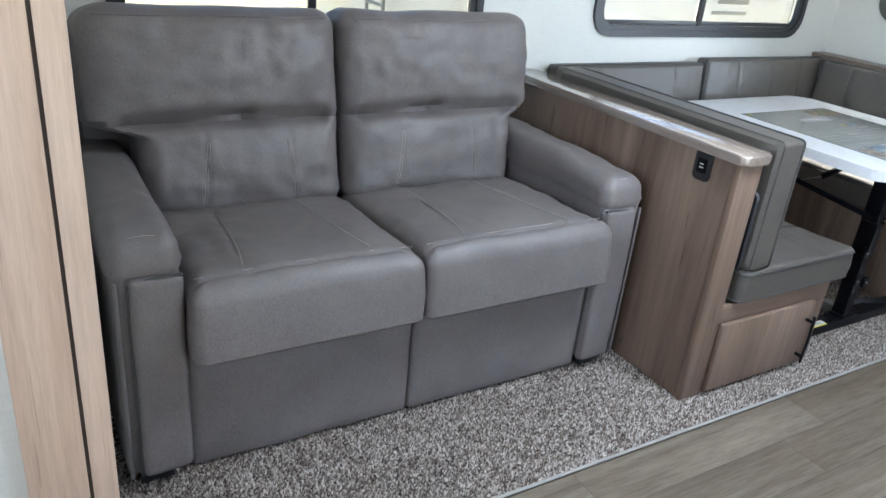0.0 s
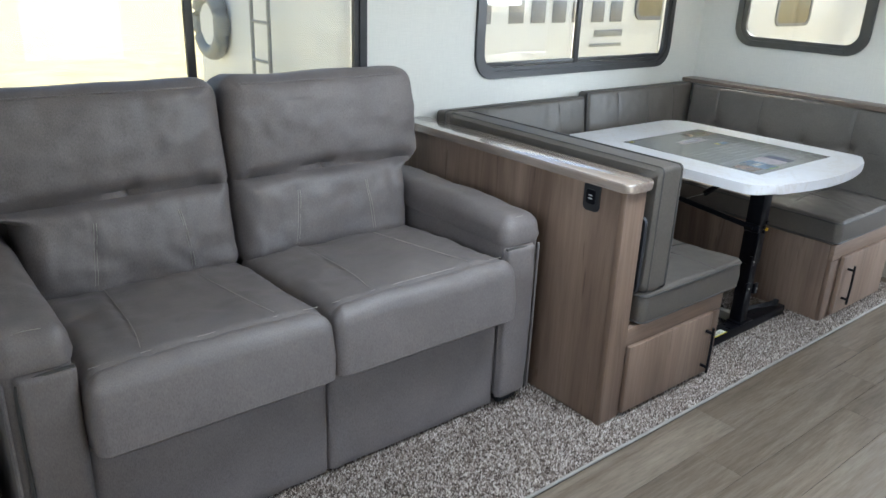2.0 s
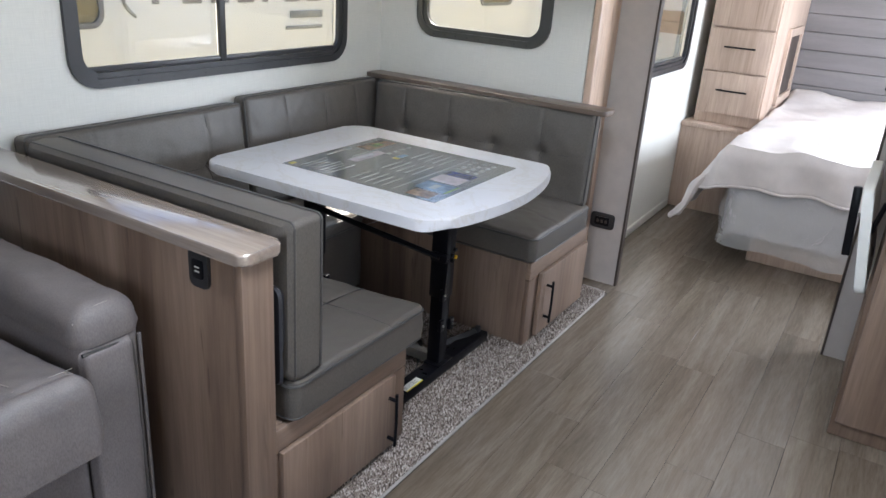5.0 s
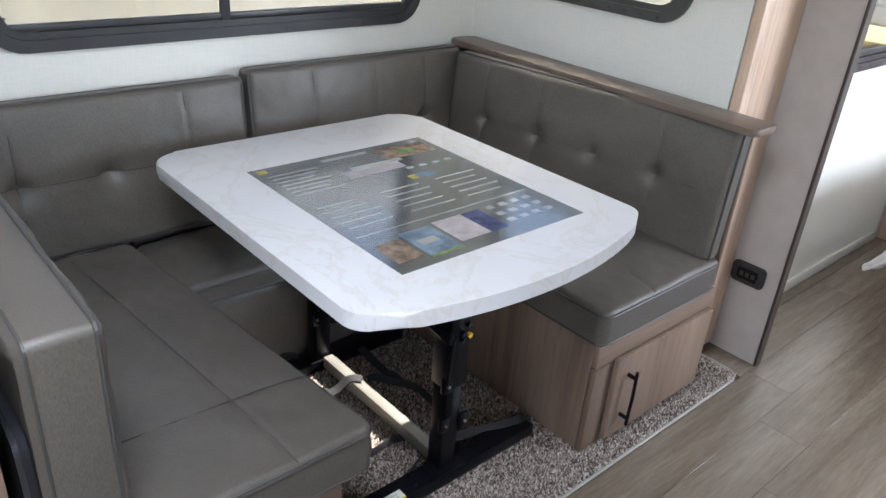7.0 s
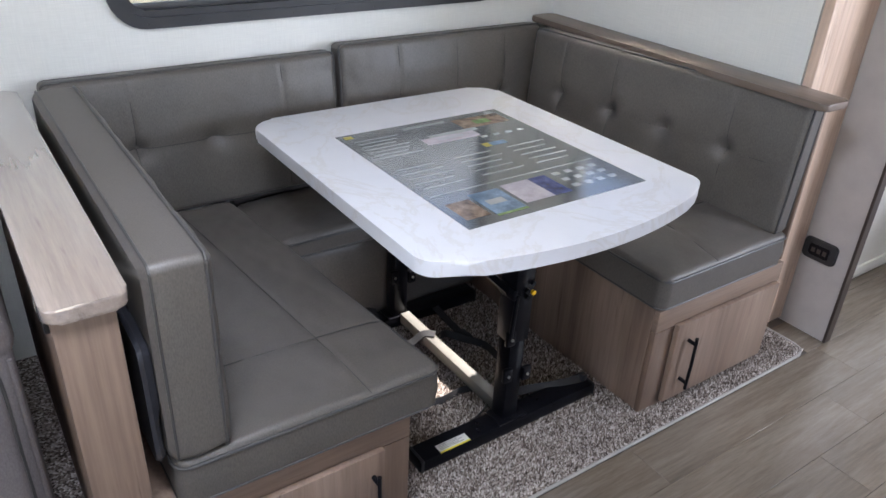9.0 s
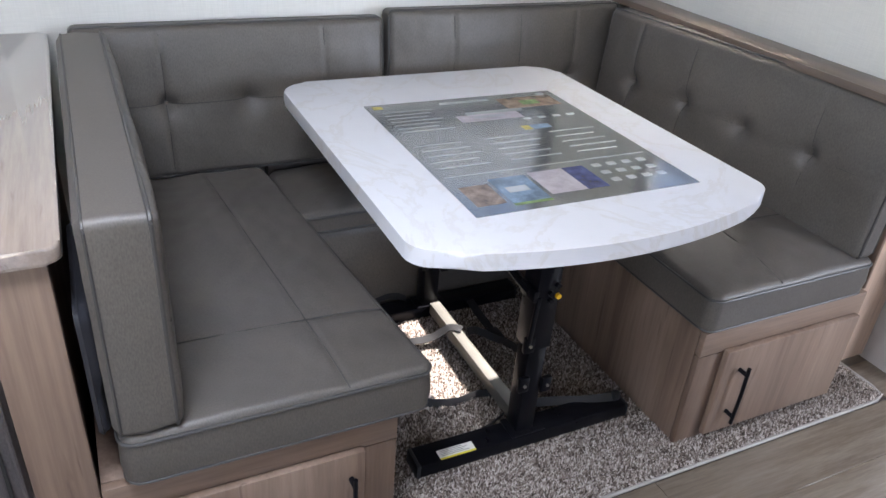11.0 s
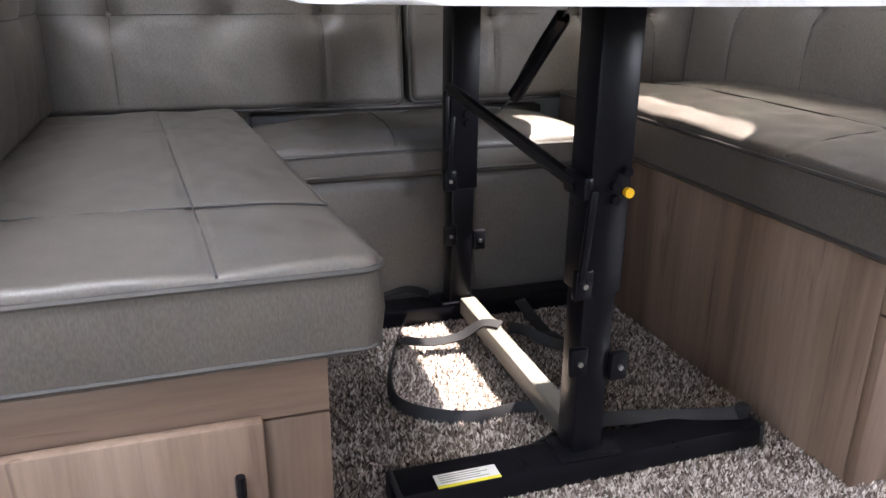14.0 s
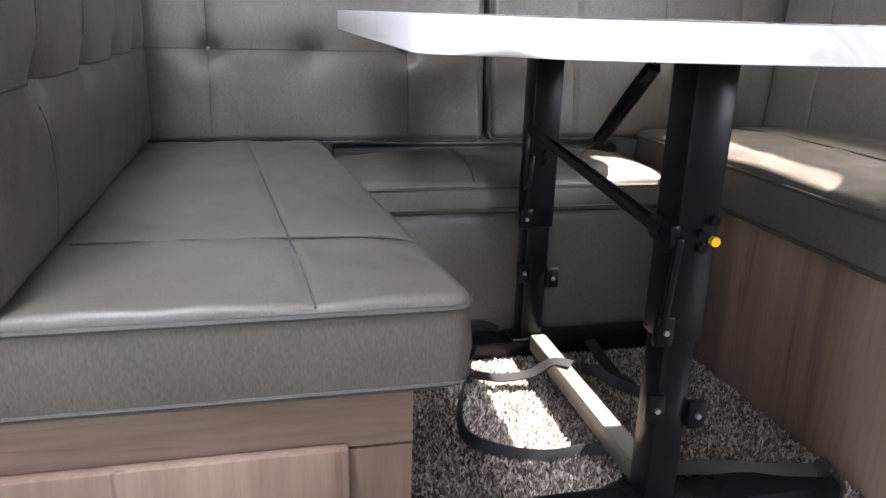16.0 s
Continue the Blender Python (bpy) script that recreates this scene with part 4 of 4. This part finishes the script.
for i in range(4):
    ink(M_PRINT, 0.66 + i * 0.08, 0.70 + i * 0.08, 0.28, 0.30, "print_icon")
ink(M_PRINT, 0.03, 0.97, 0.715, 0.719, "print_rule")
ink(M_PBROWN, 0.04, 0.16, 0.80, 0.94, "print_picture")
ink(M_PBLUE, 0.18, 0.34, 0.77, 0.95, "print_picture")
ink(M_PRINT, 0.21, 0.30, 0.84, 0.88, "print_picture")
ink(M_PGREEN, 0.18, 0.34, 0.951, 0.965, "print_picture")
ink(M_PPINK, 0.36, 0.52, 0.76, 0.93, "print_picture")
ink(M_PNAVY, 0.521, 0.62, 0.76, 0.93, "print_picture")
for k in range(3):
    for i in range(4):
        ink(M_PRINT, 0.66 + i * 0.075, 0.70 + i * 0.075, 0.76 + k * 0.06, 0.785 + k * 0.06, "print_icon")
for cx in (0.05, 0.92):
    ink(M_PYEL if cx < 0.5 else M_PRINT, cx - 0.02, cx + 0.025, 0.02, 0.05, "print_seal")

# ---- straps on the carpet ----
def strap(label, *runs):
    s = thing("strap", runs[0][0][0], label, "strap", "table straps")
    for pts, up in runs:
        part("webbing", ribbon(pts, 0.025, 0.0028, up), M_STRAP, s)
    return s


st = strap("black webbing strap looped on the carpet under the table", ([(2.63, 1.93, 0.03), (2.585, 1.83, 0.03), (2.545, 1.72, 0.026), (2.53, 1.62, 0.024), (2.58, 1.56, 0.023), (2.66, 1.535, 0.02), (2.74, 1.54, 0.02), (2.80, 1.50, 0.022), (2.77, 1.455, 0.022), (2.70, 1.42, 0.024), (2.645, 1.405, 0.024)], 0.75))
part("webbing", ribbon([(2.60, 1.84, 0.028), (2.65, 1.80, 0.036), (2.71, 1.79, 0.045), (2.755, 1.785, 0.07), (2.785, 1.76, 0.074)], 0.028, 0.0028, 0.1), M_STRAP, st)
s2 = strap("black webbing strap with a plastic buckle beside the table leg", ([(2.80, 1.75, 0.07), (2.84, 1.77, 0.05), (2.89, 1.75, 0.025), (2.93, 1.68, 0.025), (2.92, 1.58, 0.025), (2.86, 1.50, 0.025)], 0.8))
part("tail", ribbon([(2.90, 1.94, 0.045), (2.905, 1.88, 0.028), (2.91, 1.80, 0.015)], 0.025, 0.0028, 0.2), M_STRAP, s2)
part("buckle", box(2.892, 2.93, 1.745, 1.80, 0.009, 0.024, 0.005), M_BLACKP, s2, "black plastic buckle")
s3 = strap("black webbing strap stretched to the table foot", ([(2.80, 1.47, 0.02), (2.88, 1.425, 0.045), (2.97, 1.385, 0.055), (3.05, 1.365, 0.058)], 0.45))
part("hook", box(3.045, 3.065, 1.355, 1.375, 0.05, 0.075, 0.004), M_BLACKP, s3)
tie = thing("strap", (2.62, 2.0, 0.012), "pale-lit webbing end lying across the rear table foot", "strap", "table straps")
part("webbing", ribbon([(2.50, 1.985, 0.056), (2.58, 2.0, 0.062), (2.65, 1.995, 0.075), (2.70, 1.985, 0.058)], 0.026, 0.0028, 0.2), M_STRAP, tie)

# ---- wall fittings ----
sock = thing("wall_socket", (3.968, 1.228, 0.31), "black flush wall socket low on the grey partition", "socket")
SM = frame_of((3.969, 1.228, 0.312), (0, -1, 0), (0, 0, 1))
part("plate", prism(rounded(-0.057, 0.057, -0.036, 0.036, 0.012), 0, 0.012, 0.004, SM), M_BLACKP, sock)
part("insert", prism(rounded(-0.035, 0.035, -0.02, 0.02, 0.006), 0.012, 0.016, 0.002, SM), M_BLACK, sock)
for d in (-0.02, 0.0, 0.02):
    part("slot", turn(box(d - 0.006, d + 0.006, -0.008, 0.008, 0.016, 0.0172), SM), M_DARK, sock)
dial = thing("thermostat", (3.968, 1.239, 1.42), "round black thermostat on the grey partition", "thermostat")
TM = frame_of((3.969, 1.239, 1.42), (0, -1, 0), (0, 0, 1))
part("ring", cylinder(TM @ Vector((0, 0, 0)), TM @ Vector((0, 0, 0.014)), 0.045, 28), M_BLACKP, dial)
part("lens", cylinder(TM @ Vector((0.006, 0.004, 0.014)), TM @ Vector((0.006, 0.004, 0.026)), 0.026, 24), M_BLACK, dial)
hk = thing("door_latch", (3.9, 0.2, 1.09), "small black latch on the doorway edge", "latch")
part("plate", box(3.872, 3.918, 0.1965, 0.203, 1.07, 1.11, 0.002), M_BLACK, hk)
part("lever", tube([(3.88, 0.20, 1.10), (3.85, 0.215, 1.085), (3.83, 0.225, 1.09)], 0.006, 8), M_BLACK, hk)

# ---- galley ----
cab = thing("galley_cabinet", (3.55, -0.4, 0), "oak-print galley cabinet with a black pull", "cabinet")
part("body", box(3.268, 3.872, -1.02, 0.104, 0.002, 0.858, 0.002), M_OAK, cab)
d = part("door", box(3.25, 3.266, -0.34, 0.09, 0.06, 0.84, 0.003), M_OAK, cab)
handle(d, (3.25, 0.055, 0.845 - 0.01), (3.25, 0.055, 0.655), (-1, 0, 0))
top = thing("worktop", (3.55, -0.4, 0.86), "white galley worktop with rounded edges", "worktop")
part("slab", prism(rounded(3.232, 3.872, -1.02, 0.122, 0.02), 0.86, 0.892, 0.006), M_COUNTER, top)
leaf = thing("worktop_flap", (3.55, 0.16, 0.86), "white hinged worktop extension folded down", "worktop flap")
part("slab", turn(prism(rounded(3.29, 3.80, -0.35, 0.0, 0.03), -0.032, 0.0, 0.006), Matrix.Translation((0, 0.168, 0.85)) @ pose(0, 0, 0, 81, 0, 0)), M_COUNTER, leaf)
part("bracket", turn(box(3.34, 3.36, -0.24, -0.01, -0.06, -0.034, 0.004), Matrix.Translation((0, 0.168, 0.85)) @ pose(0, 0, 0, 86, 0, 0)), M_BLACK, leaf, "black folding bracket")
part("bracket_arm", tube([(3.35, 0.125, 0.80), (3.35, 0.15, 0.68), (3.35, 0.13, 0.56)], 0.008, 8), M_BLACK, leaf)

# ---- bedroom ----
blind = thing("blind_rail", (4.87, 1.30, 1.46), "dark roller blind rail above the bedroom window", "blind")
part("rail", box(4.38, 5.36, 1.285, 1.323, 1.455, 1.495, 0.006), M_RIM, blind)
part("rolled_cloth", cylinder((4.40, 1.298, 1.450), (5.34, 1.298, 1.450), 0.012, 12), M_BEIGE, blind)
for x in (4.375, 5.365):
    part("end_cap", box(x - 0.006, x + 0.006, 1.283, 1.324, 1.434, 1.497, 0.003), M_BLACKP, blind)
tower = thing("wardrobe", (6.0, 1.1, 0), "pale oak bedroom wardrobe with two drawers and an open niche", "wardrobe")
part("body", box(5.57, 6.676, 0.885, 1.27, 0.56, H - 0.003, 0.003), M_PALE, tower)
part("base", box(5.50, 6.676, 0.90, 1.322, 0.002, 0.53, 0.003), M_PALE, tower)
part("base_top", box(5.485, 6.676, 0.89, 1.322, 0.531, 0.558, 0.004), M_PALE, tower)
for z0, z1 in ((0.625, 0.875), (0.885, 1.13)):
    dr = part("drawer", box(5.55, 5.569, 0.895, 1.255, z0, z1, 0.004), M_PALE, tower)
    handle(dr, (5.55, 1.16, (z0 + z1) / 2 + 0.02), (5.55, 0.98, (z0 + z1) / 2 + 0.02), (-1, 0, 0))
dr = part("door", box(5.55, 5.569, 0.895, 1.255, 1.142, H - 0.02, 0.004), M_PALE, tower)
handle(dr, (5.55, 0.93, 1.70), (5.55, 0.93, 1.52), (-1, 0, 0))
part("niche_frame", ring(rounded(5.95, 6.5, 0.66, 1.14, 0.01, 1), rounded(6.0, 6.45, 0.71, 1.09, 0.01, 1), -0.02, 0.0, Matrix(((1, 0, 0, 0), (0, 0, 1, 0.884), (0, 1, 0, 0), (0, 0, 0, 1)))), M_PALE, tower)
# the niche has no depth; a dark sheet paints its inner shade
part("niche_shade", box(6.0, 6.45, 0.879, 0.884, 0.71, 1.09), M_DARK, tower, "dark sheet standing in for the shade inside the open niche")

bed = thing("bed", (5.6, 0.02, 0), "double bed with a plastic-wrapped mattress on an oak platform", "bed")
part("platform", box(4.79, 6.66, -0.75, 0.68, 0.002, 0.17, 0.005), M_PALE, bed)
part("mattress", pad(2.0, 1.60, 0.40, 0.05, Matrix.Translation((5.67, 0.03, 0.172)), 0.02, rc=0.08, nx=30, ny=24), M_TICK, bed)
wrap = bmesh.new()
loop = [(x, y) for x, y in rounded(4.655, 6.67, -0.785, 0.845, 0.09, 8)]
fine = []
for a, b in zip(loop, loop[1:] + loop[:1]):
    c = max(1, int(math.hypot(b[0] - a[0], b[1] - a[1]) / 0.03))
    fine += [(a[0] + (b[0] - a[0]) * i / c, a[1] + (b[1] - a[1]) * i / c) for i in range(c)]
rows = []
for j in range(11):
    z = 0.10 + 0.046 * j
    rows.append([wrap.verts.new((x + 0.03 * noise.noise((x * 7, y * 7, z * 9)) - (0.015 if x < 5 else 0), y + 0.03 * noise.noise((x * 7, y * 7, z * 9 + 5)), z + (0.03 * noise.noise((x * 5, y * 5, 1)) if j == 0 else 0))) for x, y in fine])
for a, b in zip(rows, rows[1:]):
    for i in range(len(fine)):
        wrap.faces.new((a[i], a[(i + 1) % len(fine)], b[(i + 1) % len(fine)], b[i]))
part("plastic_wrap", wrap, M_FILM, bed, "crumpled clear plastic film")
quilt = thing("bedspread", (5.6, 0.02, 0.6), "cream quilted bedspread draped over the bed corner", "bedspread")
bm = bmesh.new()
NA, NB = 110, 100
grid = []
for i in range(NA + 1):
    a = -0.20 + 2.2 * i / NA
    line = []
    for j in range(NB + 1):
        b = -0.42 + 1.99 * j / NB
        da, db = max(-a, 0), max(-b, 0)
        fold = 0.02 * math.sin(a * 19 + 2 * math.sin(b * 3)) * min(1, db * 5) + 0.02 * math.sin(b * 21 + 1.3 * math.sin(a * 4)) * min(1, da * 7)
        z = 0.635 - 0.98 * math.hypot(da, db) + 0.03 * noise.noise((a * 2.6, b * 4, 0)) + 0.012 * noise.noise((a * 9 + b * 3, b * 8, 2)) + (0.06 * max(0, a - 1.5) / 0.5)
        line.append(bm.verts.new((4.645 + max(a, 0) - 0.10 * da - 0.02 * min(1, da * 20) + fold * min(1, da * 9), 0.855 - max(b, 0) + 0.45 * db + 0.02 * min(1, db * 20) + fold * min(1, db * 9), z)))
    grid.append(line)
for i in range(NA):
    for j in range(NB):
        bm.faces.new((grid[i][j], grid[i + 1][j], grid[i + 1][j + 1], grid[i][j + 1]))
hems = [[v.co.copy() for v in grid[0]], [line[0].co.copy() for line in grid]]
q = part("cloth", bm, M_QUILT, quilt)
for edge in hems:
    part("hem", tube(edge, 0.007, 6), M_QUILT, quilt)
sol = q.modifiers.new("thickness", "SOLIDIFY")
sol.thickness = 0.012
# ---- outside ----
GROUND = -0.85
structure("ground", box(-150, 150, -150, 150, GROUND - 0.2, GROUND), M_GRAVEL, "pale yellow sandy gravel yard", "ground")
nb = thing("travel_trailer", (6.9, 5.9, GROUND), "white travel trailer with grey graphics parked alongside", "trailer")
part("body", box(2.79, 11.2, 4.60, 7.25, -0.25, 2.55, 0.09, 4), M_RVWHITE, nb)
part("skirt", box(2.85, 11.1, 4.66, 7.2, -0.42, -0.252, 0.02), M_RVGREY, nb)
NBW = Matrix(((1, 0, 0, 0), (0, 0, 1, 4.60), (0, 1, 0, 0), (0, 0, 0, 1)))
for u0, u1, v0, v1 in ((3.2, 3.75, 0.85, 1.55), (6.0, 6.62, 1.0, 1.75), (4.1, 4.75, 1.5, 1.95), (8.6, 9.4, 0.9, 1.6)):
    w = part("window", ring(rounded(u0, u1, v0, v1, 0.1), rounded(u0 + 0.035, u1 - 0.035, v0 + 0.035, v1 - 0.035, 0.07), -0.02, 0.0, NBW), M_RVGREY, nb)
    part("pane", prism(rounded(u0 + 0.03, u1 - 0.03, v0 + 0.03, v1 - 0.03, 0.07), -0.008, -0.003, 0, NBW), M_RVGLASS, w)
# plain bars for the maker's lettering, with a swoosh round them
for k in range(7):
    u = 4.12 + k * 0.255
    part("graphic_bar", turn(box(u, u + (0.06 if k in (0, 4) else 0.17), 0.99, 1.17, -0.008, -0.002, 0.002), NBW), M_RVGREY, nb)
sw = [NBW @ Vector((4.85 - 0.95 * math.cos(radians(a)), 1.04 + 0.30 * math.sin(radians(a)), -0.004)) for a in range(-25, 115, 7)]
part("graphic_swoosh", tube(sw, 0.012, 6), M_INK, nb)
part("graphic_bar", turn(box(5.45, 5.85, 0.86, 0.92, -0.008, -0.002, 0.002), NBW), M_INK, nb)
part("graphic_bar", turn(box(5.40, 5.85, 0.77, 0.80, -0.008, -0.002, 0.002), NBW), M_INK, nb)
for x in (6.5, 7.6):
    wh = part("wheel", cylinder((x, 4.62, GROUND + 0.36), (x, 4.9, GROUND + 0.36), 0.36, 28), M_RUBBER, nb)
    part("rim", cylinder((x, 4.60, GROUND + 0.36), (x, 4.63, GROUND + 0.36), 0.22, 24), M_RVWHITE, wh)
spare = part("spare_wheel", tube([Vector((2.72, 6.75 + 0.25 * math.cos(radians(a)), 0.85 + 0.25 * math.sin(radians(a)))) for a in range(0, 360, 15)], 0.07, 10, True), M_INK, nb)
part("rim", cylinder((2.70, 6.75, 0.85), (2.74, 6.75, 0.85), 0.2, 20), M_RVWHITE, spare)
lad = part("ladder", tube([(2.66, 5.45, -0.2), (2.66, 5.45, 2.5)], 0.016, 8), M_INK, nb)
part("rail", tube([(2.66, 5.75, -0.2), (2.66, 5.75, 2.5)], 0.016, 8), M_INK, lad)
for k in range(8):
    z = 0.05 + k * 0.30
    part("rung", tube([(2.66, 5.45, z), (2.66, 5.75, z)], 0.013, 8), M_INK, lad)
    part("stand_off", tube([(2.66, 5.45, z + 0.1), (2.79, 5.45, z + 0.1)], 0.010, 6), M_INK, lad) if k % 3 == 1 else None
far = thing("travel_trailer", (17, 6.0, GROUND), "white travel trailer with a beige stripe farther back", "trailer")
part("body", box(15.0, 17.6, 1.0, 12.0, -0.3, 2.2, 0.1, 3), M_RVWHITE, far)
part("stripe", box(14.985, 15.0, 1.2, 11.8, 0.35, 0.75), M_BEIGE, far)
for y in (3.2, 5.6, 8.6):
    part("window", box(14.97, 15.0, y, y + 0.8, 1.0, 1.6, 0.01), M_RVGLASS, far)
for x, y, h, r in ((9.0, 3.6, 3.2, 0.05), (11.0, 4.4, 3.2, 0.05), (8.2, 3.05, 2.6, 0.02)):
    po = thing("post", (x, y, GROUND), "pale metal yard post", "post", "yard posts")
    part("pole", cylinder((x, y, GROUND), (x, y, GROUND + h), r, 12), M_BEIGE, po)
    part("foot", box(x - 2 * r, x + 2 * r, y - 2 * r, y + 2 * r, GROUND, GROUND + 0.03, 0.004), M_INK, po)

# ---- carpet pile and floor planks ----
rng = np.random.default_rng(4)


def pile(n, x0, x1, y0, y1, size, tall):
    c = np.stack([rng.uniform(x0, x1, n), rng.uniform(y0, y1, n)], 1)
    a = rng.uniform(0, 6.283, n)
    s = rng.uniform(0.6, 1.25, n) * size
    v = np.zeros((n, 4, 3))
    for k in range(3):
        v[:, k, 0] = c[:, 0] + s * np.cos(a + k * 2.094)
        v[:, k, 1] = c[:, 1] + s * np.sin(a + k * 2.094)
        v[:, k, 2] = 0.007
    v[:, 3, 0] = c[:, 0] + rng.normal(0, size * 0.9, n)
    v[:, 3, 1] = c[:, 1] + rng.normal(0, size * 0.9, n)
    v[:, 3, 2] = 0.007 + rng.uniform(0.6, 1.15, n) * tall
    i = np.arange(n)[:, None] * 4
    f = np.concatenate([i + np.array([[0, 1, 3]]), i + np.array([[1, 2, 3]]), i + np.array([[2, 0, 3]])])
    return v.reshape(-1, 3), f


blocks = [pile(42000, 0.08, 1.712, 1.13, 1.62, 0.0042, 0.011), pile(24000, 1.72, 3.85, 1.13, 1.25, 0.0042, 0.011), pile(44000, 2.36, 3.13, 1.22, 2.03, 0.0042, 0.011)]
verts, faces, base = [], [], 0
for v, f in blocks:
    verts.append(v)
    faces.append(f + base)
    base += len(v)
verts, faces = np.concatenate(verts), np.concatenate(faces)
me = bpy.data.meshes.new("carpet_pile")
me.vertices.add(len(verts))
me.vertices.foreach_set("co", verts.ravel())
me.loops.add(len(faces) * 3)
me.loops.foreach_set("vertex_index", faces.ravel().astype(np.int32))
me.polygons.add(len(faces))
me.polygons.foreach_set("loop_start", np.arange(0, len(faces) * 3, 3, dtype=np.int32))
me.update(calc_edges=True)
me.materials.append(M_TUFT)
tagged(new("carpet_pile", me), "short twisted grey-brown carpet pile", "carpet", "", "stuff")

floor = tagged(new("floor"), "grey-brown oak-look vinyl plank floor", "floor", "", "structure")
PW, PL = 0.152, 0.915
plank_mesh = finish("plank", box(0, PL - 0.0008, 0, PW - 0.0008, -0.0034, 0, 0.0006, 1), M_PLANK)
rr = random.Random(3)
y = 1.119 - PW
for row in range(15):
    x = -1.35 - rr.random() * PL
    while x < 6.7:
        ob = new("plank", plank_mesh)
        ob.parent = floor
        ob.location = (x, y, 0.0002 * (rr.random() - 0.5))
        x += PL
    y -= PW
y = 1.119
x = 3.87
while x < 6.7:
    for k in range(2):
        ob = new("plank", plank_mesh)
        ob.parent = floor
        ob.location = (x + 0.3 * k, y + PW * k, 0)
    x += PL
